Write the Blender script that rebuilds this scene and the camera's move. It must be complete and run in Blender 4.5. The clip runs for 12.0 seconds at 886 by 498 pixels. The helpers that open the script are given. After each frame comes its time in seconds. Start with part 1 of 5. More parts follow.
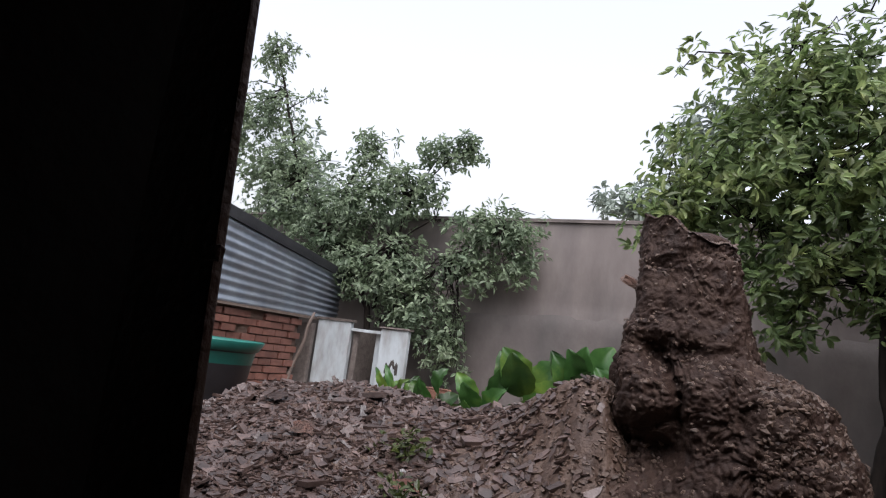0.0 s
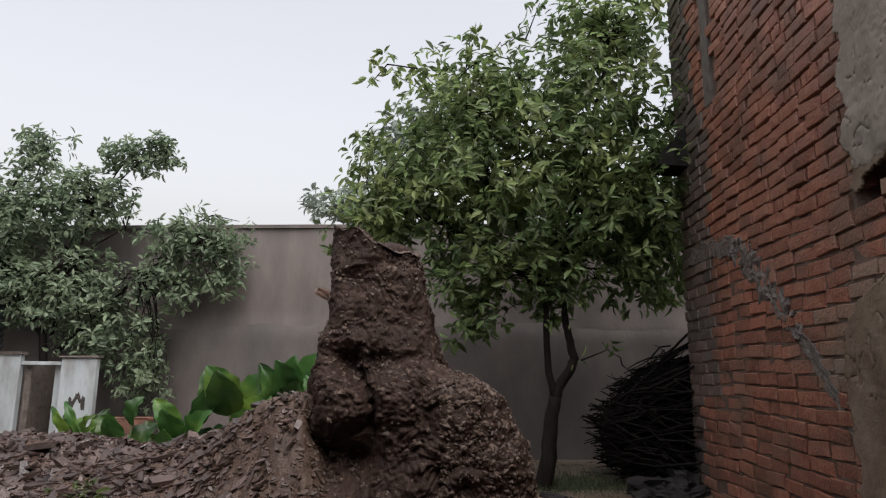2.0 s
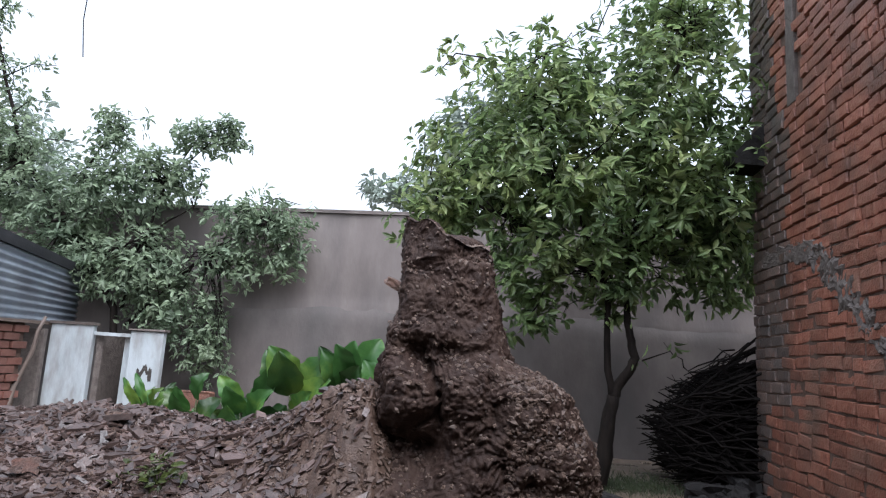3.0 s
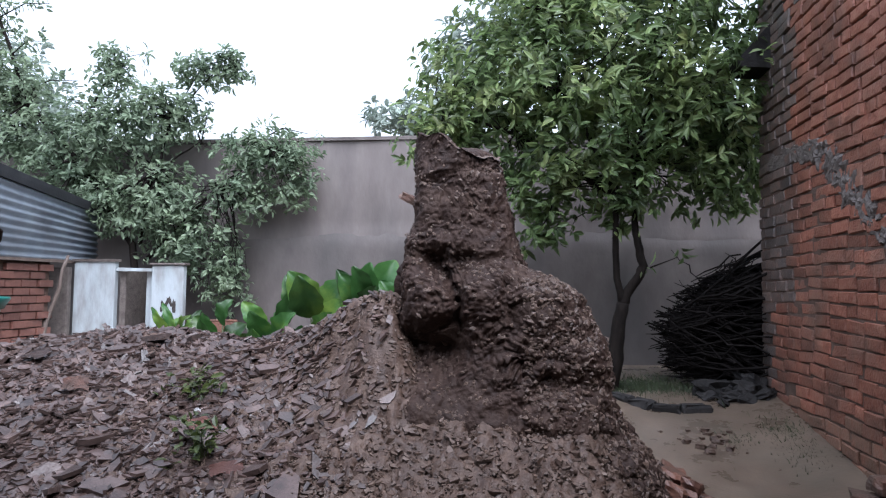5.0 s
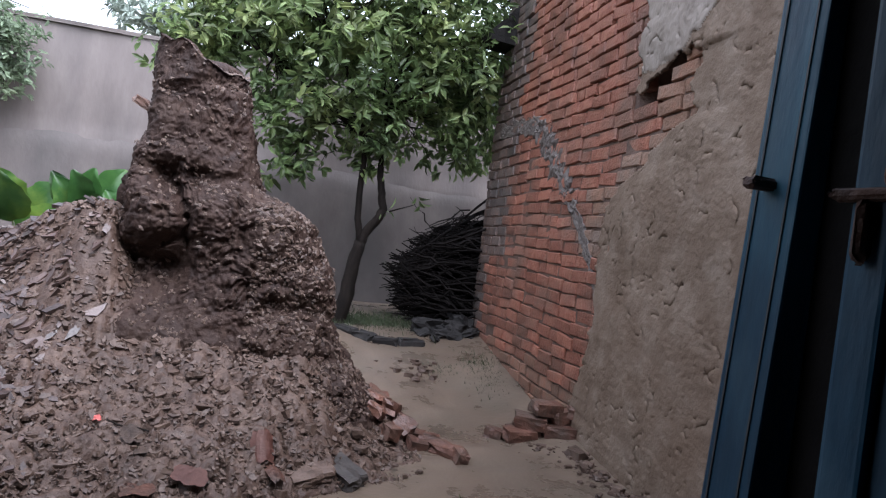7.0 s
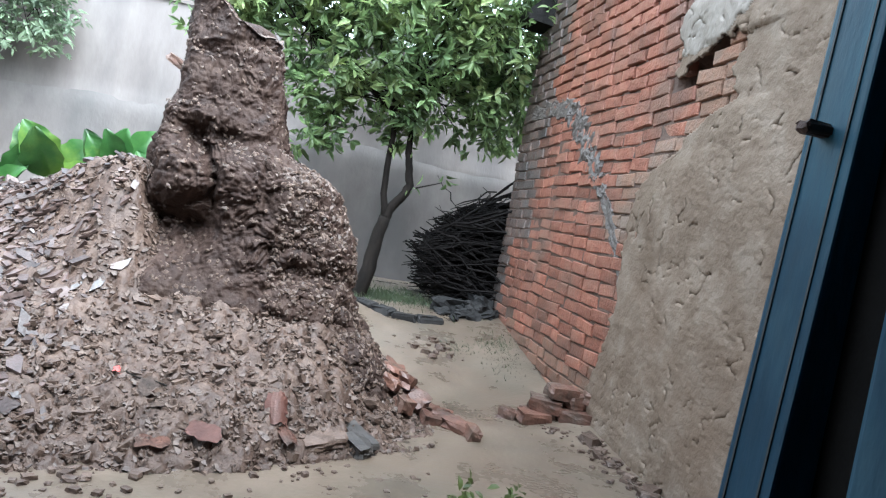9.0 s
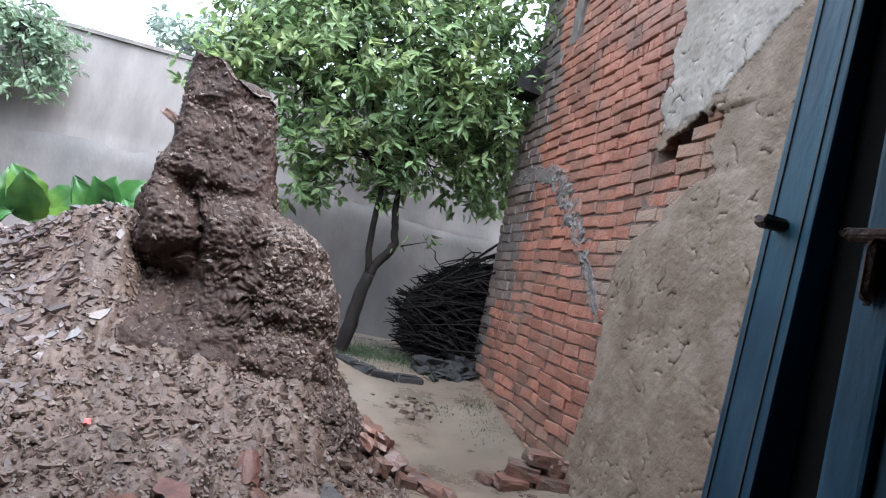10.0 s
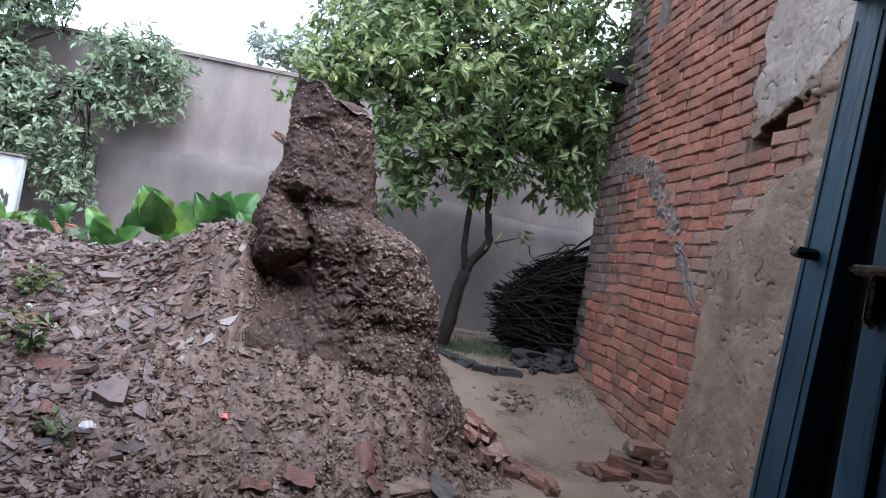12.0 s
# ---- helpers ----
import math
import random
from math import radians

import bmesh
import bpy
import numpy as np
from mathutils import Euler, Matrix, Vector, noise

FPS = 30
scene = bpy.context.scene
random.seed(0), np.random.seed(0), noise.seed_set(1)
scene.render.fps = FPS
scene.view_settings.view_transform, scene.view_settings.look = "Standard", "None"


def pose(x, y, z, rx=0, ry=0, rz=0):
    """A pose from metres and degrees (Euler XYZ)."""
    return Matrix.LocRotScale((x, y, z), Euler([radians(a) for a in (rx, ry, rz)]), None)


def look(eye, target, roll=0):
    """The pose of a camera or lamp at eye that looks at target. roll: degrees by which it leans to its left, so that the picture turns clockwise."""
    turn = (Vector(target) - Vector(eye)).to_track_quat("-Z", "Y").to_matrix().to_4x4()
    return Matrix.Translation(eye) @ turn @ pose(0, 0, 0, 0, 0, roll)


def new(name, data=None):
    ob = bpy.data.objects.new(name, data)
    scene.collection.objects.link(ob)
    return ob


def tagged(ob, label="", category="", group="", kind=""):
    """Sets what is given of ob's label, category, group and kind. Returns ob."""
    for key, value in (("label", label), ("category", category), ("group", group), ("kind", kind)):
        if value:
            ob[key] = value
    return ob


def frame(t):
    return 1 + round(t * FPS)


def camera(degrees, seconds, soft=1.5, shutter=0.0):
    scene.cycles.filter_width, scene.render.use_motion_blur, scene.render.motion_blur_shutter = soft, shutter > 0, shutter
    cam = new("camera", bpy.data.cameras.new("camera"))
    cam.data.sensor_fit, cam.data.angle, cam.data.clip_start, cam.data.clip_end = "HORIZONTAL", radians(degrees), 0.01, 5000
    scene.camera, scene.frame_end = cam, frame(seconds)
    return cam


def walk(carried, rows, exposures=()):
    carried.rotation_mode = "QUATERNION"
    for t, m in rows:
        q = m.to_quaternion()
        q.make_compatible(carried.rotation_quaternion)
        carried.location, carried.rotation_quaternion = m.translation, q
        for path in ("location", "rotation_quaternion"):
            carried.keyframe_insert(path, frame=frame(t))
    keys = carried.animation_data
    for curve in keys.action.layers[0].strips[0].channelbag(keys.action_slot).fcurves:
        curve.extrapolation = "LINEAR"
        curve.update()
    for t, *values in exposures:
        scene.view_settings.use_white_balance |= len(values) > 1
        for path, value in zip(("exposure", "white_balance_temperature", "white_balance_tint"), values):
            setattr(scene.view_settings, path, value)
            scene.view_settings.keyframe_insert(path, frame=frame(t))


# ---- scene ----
cam = camera(68.2, 12.0, soft=1.2)
# seconds, eye x y z, yaw, pitch, roll
ROWS = [
    (0.0, -0.076, 0.192, 1.283, 25.89, 9.19, -7.38),
    (0.5, -0.033, 0.164, 1.298, 23.08, 10.21, -7.18),
    (1.0, 0.037, 0.224, 1.334, 16.15, 14.18, -3.30),
    (1.5, 0.052, 0.193, 1.386, 9.75, 14.81, -1.91),
    (2.0, 0.058, 0.262, 1.385, 2.57, 10.67, -0.35),
    (2.5, -0.025, 0.245, 1.400, 5.49, 8.76, -2.81),
    (3.0, -0.065, 0.263, 1.418, 6.38, 9.45, -3.39),
    (3.5, -0.066, 0.221, 1.428, 5.63, 7.20, -2.03),
    (5.5, -0.091, 0.060, 1.270, 7.47, 1.65, -0.42),
    (6.0, -0.082, -0.051, 1.260, 3.42, -0.39, -2.68),
    (6.5, -0.013, 0.010, 1.289, -8.70, -0.24, -6.44),
    (7.0, 0.003, 0.014, 1.273, -14.30, -0.66, -7.22),
    (9.0, 0.017, 0.042, 1.222, -12.12, -2.36, -10.47),
    (9.5, 0.017, 0.023, 1.226, -13.32, 0.42, -10.97),
    (10.0, 0.011, 0.012, 1.241, -13.55, 2.93, -12.54),
    (10.5, 0.001, 0.005, 1.237, -14.03, 2.33, -12.85),
    (11.0, -0.014, -0.046, 1.241, -10.89, 2.44, -11.84),
    (11.5, -0.028, -0.154, 1.293, -6.88, 2.38, -10.83),
    (12.0, -0.023, -0.159, 1.293, -5.01, 0.46, -10.30),
]
EXPOSURES = [(0.0, -0.95, 6150, 17), (0.5, -0.9, 6150, 17), (1.0, -0.95, 6100, 15), (1.5, -1.3, 6400, 14), (2.0, -1.3, 6450, 14), (2.5, -0.8, 5850, 13), (3.5, -0.58, 5700, 14),
             (5.5, -0.42, 5450, 15), (6.5, -0.4, 5450, 16), (7.0, -0.05, 5600, 16), (9.0, 1.0, 5350, 2), (9.5, 0.95, 5350, 4), (10.5, 0.52, 5400, 10), (11.0, 0.62, 5450, 12), (11.5, 0.27, 5400, 16), (12.0, 0.2, 5450, 16)]
walk(cam, [(t, pose(x, y, z, 90 + pitch, roll, yaw)) for t, x, y, z, yaw, pitch, roll in ROWS], EXPOSURES)

# ---- light: thick rain cloud, no direct sun ----
world = bpy.data.worlds.new("sky")
scene.world = world
world.use_nodes = True
wn = world.node_tree.nodes
wl = world.node_tree.links
wn.clear()
sky = wn.new("ShaderNodeTexSky")
sky.sky_type = "NISHITA"
sky.sun_disc = False
sky.sun_elevation = radians(58)
sky.sun_rotation = radians(150)
sky.air_density = 2.0
sky.dust_density = 6.0
grey = wn.new("ShaderNodeHueSaturation")
grey.inputs["Saturation"].default_value = 0.22
back = wn.new("ShaderNodeBackground")
back.inputs["Strength"].default_value = 0.62
wout = wn.new("ShaderNodeOutputWorld")
wl.new(sky.outputs[0], grey.inputs["Color"])
wl.new(grey.outputs[0], back.inputs["Color"])
wl.new(back.outputs[0], wout.inputs["Surface"])
sun = new("sun", bpy.data.lights.new("sun", "SUN"))
sun.data.energy = 0.8
sun.data.angle = radians(40)
sun.data.color = (1.0, 0.97, 0.93)
sun.matrix_world = look((0, 0, 20), (3.0, 5.5, 10.0))


# ---- materials ----
def material(name, colors, scale=8.0, rough=(0.5, 0.8), bump=0.3, bump_scale=40.0, metal=0.0, island=0.0, obj_random=0.0,
             stain=None, stain_scale=1.5, stain_amount=0.5, spec=0.5, translucent=0.0, distance=0.01, stretch=(1, 1, 1)):
    """Two noise scales of colour, a stain layer, bump, and variation per piece."""
    m = bpy.data.materials.new(name)
    m.use_nodes = True
    n, l = m.node_tree.nodes, m.node_tree.links
    b = n["Principled BSDF"]
    co = n.new("ShaderNodeTexCoord")
    mp = n.new("ShaderNodeMapping")
    mp.inputs["Scale"].default_value = stretch
    geo = n.new("ShaderNodeNewGeometry")
    l.new(geo.outputs["Position"], mp.inputs["Vector"])
    vec = mp.outputs["Vector"]
    n1 = n.new("ShaderNodeTexNoise")
    n1.inputs["Scale"].default_value = scale
    n1.inputs["Detail"].default_value = 8
    n1.inputs["Roughness"].default_value = 0.65
    l.new(vec, n1.inputs["Vector"])
    ramp = n.new("ShaderNodeValToRGB")
    els = ramp.color_ramp.elements
    k = len(colors)
    els[0].position, els[1].position = 0.3, 0.7
    els[0].color, els[1].color = (*colors[0], 1), (*colors[-1], 1)
    for i in range(1, k - 1):
        e = els.new(0.3 + 0.4 * i / (k - 1))
        e.color = (*colors[i], 1)
    l.new(n1.outputs["Fac"], ramp.inputs["Fac"])
    color = ramp.outputs["Color"]
    if stain is not None:
        n2 = n.new("ShaderNodeTexNoise")
        n2.inputs["Scale"].default_value = stain_scale
        n2.inputs["Detail"].default_value = 6
        l.new(vec, n2.inputs["Vector"])
        r2 = n.new("ShaderNodeMapRange")
        r2.inputs["From Min"].default_value, r2.inputs["From Max"].default_value = 0.45, 0.7
        r2.inputs["To Max"].default_value = stain_amount
        l.new(n2.outputs["Fac"], r2.inputs["Value"])
        mx = n.new("ShaderNodeMix")
        mx.data_type = "RGBA"
        l.new(r2.outputs[0], mx.inputs["Factor"])
        l.new(color, mx.inputs["A"])
        mx.inputs["B"].default_value = (*stain, 1)
        color = mx.outputs["Result"]
    if island or obj_random:
        hs = n.new("ShaderNodeHueSaturation")
        mr = n.new("ShaderNodeMapRange")
        v = island or obj_random
        mr.inputs["To Min"].default_value, mr.inputs["To Max"].default_value = 1 - v, 1 + v
        if island:
            l.new(geo.outputs["Random Per Island"], mr.inputs["Value"])
        else:
            oi = n.new("ShaderNodeObjectInfo")
            l.new(oi.outputs["Random"], mr.inputs["Value"])
        l.new(mr.outputs[0], hs.inputs["Value"])
        l.new(color, hs.inputs["Color"])
        color = hs.outputs["Color"]
    l.new(color, b.inputs["Base Color"])
    n3 = n.new("ShaderNodeTexNoise")
    n3.inputs["Scale"].default_value = bump_scale
    n3.inputs["Detail"].default_value = 6
    l.new(vec, n3.inputs["Vector"])
    rr = n.new("ShaderNodeMapRange")
    rr.inputs["To Min"].default_value, rr.inputs["To Max"].default_value = rough
    l.new(n1.outputs["Fac"], rr.inputs["Value"])
    l.new(rr.outputs[0], b.inputs["Roughness"])
    bp = n.new("ShaderNodeBump")
    bp.inputs["Strength"].default_value = bump
    bp.inputs["Distance"].default_value = distance
    l.new(n3.outputs["Fac"], bp.inputs["Height"])
    l.new(bp.outputs["Normal"], b.inputs["Normal"])
    b.inputs["Metallic"].default_value = metal
    b.inputs["Specular IOR Level"].default_value = spec
    if translucent:
        tr = n.new("ShaderNodeBsdfTranslucent")
        ms = n.new("ShaderNodeMixShader")
        ms.inputs[0].default_value = translucent
        l.new(color, tr.inputs["Color"])
        l.new(b.outputs[0], ms.inputs[1])
        l.new(tr.outputs[0], ms.inputs[2])
        l.new(ms.outputs[0], n["Material Output"].inputs["Surface"])
    return m


MUD = material("wet_mud", [(0.034, 0.0188, 0.0128), (0.073, 0.0445, 0.0315), (0.130, 0.089, 0.067)], 12, (0.42, 0.76), 0.55, 40, spec=0.36, stain=(0.044, 0.0265, 0.0185), stain_scale=2.5, distance=0.02)
WALL_MUD = material("old_wall_mud", [(0.0150, 0.0076, 0.0054), (0.033, 0.0180, 0.0128), (0.070, 0.045, 0.034)], 10, (0.55, 0.85), 0.6, 38, spec=0.24, stain=(0.020, 0.0112, 0.0081), stain_scale=2.5, distance=0.02)
PATH_MUD = material("path_mud", [(0.078, 0.058, 0.042), (0.128, 0.096, 0.070), (0.175, 0.134, 0.10)], 3, (0.10, 0.5), 0.25, 30, stain=(0.09, 0.082, 0.064), stain_scale=1.6, distance=0.008)
CHIP = material("wet_chips", [(0.026, 0.016, 0.013), (0.105, 0.070, 0.059)], 9, (0.26, 0.5), 0.4, 60, island=0.45)
CLAY = material("mud_crumbs", [(0.042, 0.0245, 0.0172), (0.125, 0.086, 0.065)], 14, (0.35, 0.68), 0.6, 60, island=0.2, spec=0.4)
BRICK = material("brick", [(0.175, 0.064, 0.040), (0.265, 0.103, 0.065), (0.320, 0.160, 0.106)], 14, (0.42, 0.75), 0.9, 55, spec=0.45, obj_random=0.24, stain=(0.15, 0.094, 0.068), stain_scale=2.6, stain_amount=0.8)
BRICK_FAR = material("brick_joined", [(0.175, 0.064, 0.040), (0.265, 0.103, 0.065), (0.320, 0.160, 0.106)], 14, (0.38, 0.7), 0.9, 55, spec=0.5, island=0.24, stain=(0.13, 0.078, 0.058), stain_scale=2.6, stain_amount=0.85)
BRICK_SMEAR = material("smeared_brick", [(0.195, 0.112, 0.074), (0.250, 0.148, 0.100), (0.285, 0.140, 0.090)], 12, (0.6, 0.9), 0.9, 55, spec=0.3, obj_random=0.15, stain=(0.20, 0.152, 0.12), stain_scale=4, stain_amount=0.9)
BRICK_LOW = material("mud_splashed_brick", [(0.170, 0.102, 0.072), (0.225, 0.126, 0.086), (0.265, 0.120, 0.078)], 9, (0.5, 0.8), 0.8, 55, spec=0.3, island=0.16, stain=(0.150, 0.110, 0.080), stain_scale=1.8, stain_amount=0.8)
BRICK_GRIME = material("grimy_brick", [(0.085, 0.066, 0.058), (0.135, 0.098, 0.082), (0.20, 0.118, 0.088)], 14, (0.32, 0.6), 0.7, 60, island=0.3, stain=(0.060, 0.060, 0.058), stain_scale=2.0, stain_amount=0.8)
MORTAR = material("mortar", [(0.075, 0.047, 0.035), (0.150, 0.098, 0.073)], 12, (0.7, 0.9), 0.6, 60)
PLASTER = material("rough_plaster", [(0.122, 0.083, 0.055), (0.176, 0.127, 0.090), (0.242, 0.189, 0.145)], 5, (0.6, 0.95), 0.35, 70, stain=(0.128, 0.083, 0.054), stain_scale=1.1, stain_amount=0.7, distance=0.014, spec=0.35)
PLASTER_GREY = material("grey_plaster", [(0.180, 0.146, 0.118), (0.260, 0.220, 0.185), (0.360, 0.315, 0.275)], 6, (0.5, 0.8), 0.4, 60, stain=(0.195, 0.150, 0.112), stain_scale=1.5, stain_amount=0.7, spec=0.4, stretch=(1, 1, 0.5))
CEMENT = material("grey_cement", [(0.06, 0.048, 0.041), (0.115, 0.095, 0.083), (0.155, 0.133, 0.118)], 16, (0.5, 0.8), 0.6, 60)
BACKWALL = material("old_render", [(0.108, 0.090, 0.082), (0.158, 0.134, 0.124), (0.215, 0.187, 0.175)], 1.3, (0.5, 0.8), 0.2, 30, stain=(0.070, 0.061, 0.058), stain_scale=1.5, stain_amount=0.85, stretch=(1, 1, 0.35))
LOWCOAT = material("lower_render", [(0.078, 0.065, 0.060), (0.114, 0.097, 0.090), (0.155, 0.135, 0.125)], 1.8, (0.5, 0.8), 0.25, 30, stain=(0.066, 0.060, 0.057), stain_scale=1.3, stain_amount=0.85, stretch=(1, 1, 0.5))
LIMEWASH = material("limewash", [(0.31, 0.345, 0.355), (0.43, 0.47, 0.485)], 5, (0.5, 0.8), 0.3, 40, stain=(0.15, 0.120, 0.090), stain_scale=4.5, stain_amount=0.85, stretch=(1, 1, 0.35))
BARK = material("wet_bark", [(0.006, 0.005, 0.0045), (0.02, 0.0155, 0.0125)], 14, (0.75, 0.95), 1.0, 40, stretch=(1, 1, 0.3), spec=0.12)
STICK = material("dark_sticks", [(0.004, 0.0033, 0.003), (0.017, 0.0145, 0.0135)], 20, (0.7, 0.95), 0.5, 60, island=0.5, spec=0.06)
LEAF = material("tree_leaf", [(0.072, 0.118, 0.048), (0.150, 0.212, 0.082), (0.30, 0.345, 0.135)], 1.8, (0.3, 0.55), 0.1, 60, island=0.6, translucent=0.48, spec=0.42)
# Rain haze is put into the next three leaf colours: paler and greyer.
LEAF_HAZE = material("hazy_leaf", [(0.145, 0.20, 0.13), (0.25, 0.31, 0.19)], 2, (0.45, 0.65), 0.1, 60, island=0.35, translucent=0.45)
LEAF_HAZE_GREY = material("grey_hazy_leaf", [(0.22, 0.27, 0.23), (0.33, 0.38, 0.33)], 2, (0.5, 0.7), 0.1, 60, island=0.2, translucent=0.4)
LEAF_HAZE_FAR = material("far_hazy_leaf", [(0.22, 0.27, 0.22), (0.32, 0.37, 0.32)], 2, (0.5, 0.7), 0.1, 60, island=0.2, translucent=0.3)
BROAD = material("broad_leaf", [(0.018, 0.058, 0.016), (0.045, 0.115, 0.026), (0.15, 0.22, 0.035)], 1.7, (0.3, 0.5), 0.15, 50, obj_random=0.55, translucent=0.35)
WEED = material("weed_leaf", [(0.030, 0.045, 0.010), (0.078, 0.098, 0.022)], 6, (0.35, 0.55), 0.1, 60, island=0.3, translucent=0.3)
GRASS = material("grass", [(0.024, 0.038, 0.016), (0.056, 0.074, 0.030)], 4, (0.5, 0.7), 0.1, 60, island=0.35, translucent=0.2)
TIN = material("corrugated_tin", [(0.20, 0.235, 0.28), (0.36, 0.40, 0.45)], 3, (0.3, 0.5), 0.15, 60, metal=0.55, stain=(0.16, 0.15, 0.15), stain_scale=2)
TARP = material("black_roofing", [(0.018, 0.019, 0.022), (0.040, 0.041, 0.045)], 5, (0.4, 0.7), 0.3, 40)
BLUE = material("blue_paint", [(0.002, 0.015, 0.030), (0.006, 0.043, 0.080), (0.022, 0.110, 0.165)], 4, (0.36, 0.6), 0.25, 60, stain=(0.13, 0.22, 0.26), stain_scale=12, stain_amount=0.5, stretch=(1, 1, 0.25), spec=0.35)
RUST = material("rusty_iron", [(0.035, 0.02, 0.015), (0.09, 0.045, 0.03)], 20, (0.5, 0.8), 0.6, 80, metal=0.3)
# Near-black colour holds the unlit room's shade, not the walls' own tone.
ROOM_SHADE = material("unlit_room", [(0.005, 0.0045, 0.004), (0.014, 0.012, 0.011)], 4, (0.7, 0.9), 0.4, 30, spec=0.1)
GREEN_TUB = material("green_plastic", [(0.010, 0.10, 0.078), (0.018, 0.15, 0.12)], 4, (0.25, 0.4), 0.05, 40)
DARK_TUB = material("dark_plastic", [(0.015, 0.014, 0.016), (0.03, 0.028, 0.03)], 4, (0.3, 0.5), 0.1, 40)
TERRACOTTA = material("terracotta", [(0.12, 0.050, 0.037), (0.20, 0.092, 0.068)], 12, (0.3, 0.6), 0.4, 60, obj_random=0.25)
MUDBRICK = material("muddy_brick", [(0.050, 0.030, 0.022), (0.112, 0.052, 0.035), (0.175, 0.080, 0.052)], 9, (0.35, 0.65), 0.8, 50, obj_random=0.35, stain=(0.085, 0.062, 0.048), stain_scale=6, stain_amount=0.85)
SLATE = material("dark_slab", [(0.026, 0.022, 0.020), (0.075, 0.065, 0.058)], 10, (0.5, 0.8), 0.8, 40, stretch=(0.4, 1, 3), spec=0.3)
STONE = material("stone", [(0.013, 0.012, 0.012), (0.040, 0.037, 0.035)], 8, (0.75, 0.95), 0.8, 45, obj_random=0.2, spec=0.2)
WOOD = material("weathered_wood", [(0.085, 0.062, 0.050), (0.165, 0.128, 0.105)], 12, (0.5, 0.8), 0.5, 50, stretch=(1, 1, 0.2))
WHITE = material("white_litter", [(0.40, 0.39, 0.385), (0.55, 0.54, 0.53)], 12, (0.3, 0.5), 0.3, 50)
PINK = material("red_plastic", [(0.62, 0.12, 0.10), (0.72, 0.2, 0.17)], 12, (0.3, 0.5), 0.2, 50)


# ---- builders ----
def mesh_of(name, verts, faces, mat, smooth=False):
    me = bpy.data.meshes.new(name)
    me.from_pydata([tuple(v) for v in verts], [], [tuple(f) for f in faces])
    me.materials.append(mat)
    if smooth:
        me.polygons.foreach_set("use_smooth", [True] * len(me.polygons))
    me.update()
    return me


def part(name, bm, mat, parent=None, label="", smooth=False):
    me = bpy.data.meshes.new(name)
    bm.to_mesh(me)
    bm.free()
    me.materials.append(mat)
    if smooth:
        me.polygons.foreach_set("use_smooth", [True] * len(me.polygons))
    ob = new(name, me)
    if parent is not None:
        ob.parent = parent
    return tagged(ob, label)


def grid_faces(nu, nv, wrap=False):
    f = []
    for j in range(nv - 1):
        for i in range(nu if wrap else nu - 1):
            a, b = j * nu + i, j * nu + (i + 1) % nu
            f.append((a, b, b + nu, a + nu))
    return f


def box_bm(lo, hi, bevel=0.0, rough=0.0, seed=0):
    bm = bmesh.new()
    bmesh.ops.create_cube(bm, size=1.0)
    c = [(a + b) / 2 for a, b in zip(lo, hi)]
    s = [b - a for a, b in zip(lo, hi)]
    for v in bm.verts:
        v.co = Vector((c[0] + v.co.x * s[0], c[1] + v.co.y * s[1], c[2] + v.co.z * s[2]))
    if bevel:
        bmesh.ops.bevel(bm, geom=bm.edges[:], offset=bevel, segments=2, affect="EDGES", profile=0.6)
    if rough:
        r = random.Random(seed)
        for v in bm.verts:
            v.co += Vector((r.uniform(-1, 1), r.uniform(-1, 1), r.uniform(-1, 1))) * rough
    return bm


def rock_bm(size, seed, cuts=2, rough=0.18, round_off=0.35):
    bm = bmesh.new()
    bmesh.ops.create_cube(bm, size=1.0)
    bmesh.ops.subdivide_edges(bm, edges=bm.edges[:], cuts=cuts, use_grid_fill=True)
    for v in bm.verts:
        p = v.co.normalized() * 0.62
        q = v.co.lerp(p, round_off)
        d = noise.noise(v.co * 2.3 + Vector((seed * 3.7, seed * 1.3, 0)))
        q = q * (1 + rough * d * 2)
        v.co = Vector((q.x * size[0], q.y * size[1], q.z * size[2]))
    return bm


def tube(points, radii, sides=8):
    """Verts and faces of a bent, tapered tube."""
    vs, fs = [], []
    pts = [Vector(p) for p in points]
    for i, p in enumerate(pts):
        d = (pts[min(i + 1, len(pts) - 1)] - pts[max(i - 1, 0)]).normalized()
        u = d.orthogonal().normalized()
        w = d.cross(u)
        for k in range(sides):
            a = 2 * math.pi * k / sides
            vs.append(p + (u * math.cos(a) + w * math.sin(a)) * radii[i])
    fs = grid_faces(sides, len(pts), True)
    fs.append(tuple(range(sides))[::-1])
    fs.append(tuple(range(len(vs) - sides, len(vs))))
    return vs, fs


def join(pieces):
    vs, fs = [], []
    for v, f in pieces:
        o = len(vs)
        vs += list(v)
        fs += [tuple(i + o for i in q) for q in f]
    return vs, fs


def wobble(a, b, n, amount, seed):
    r = random.Random(seed)
    a, b = Vector(a), Vector(b)
    out = []
    for i in range(n):
        t = i / (n - 1)
        k = math.sin(math.pi * t) if n > 2 else 0
        out.append(a.lerp(b, t) + Vector((r.uniform(-1, 1), r.uniform(-1, 1), r.uniform(-1, 1))) * amount * (0.3 + k) * (1 if 0 < i < n - 1 else 0))
    return out


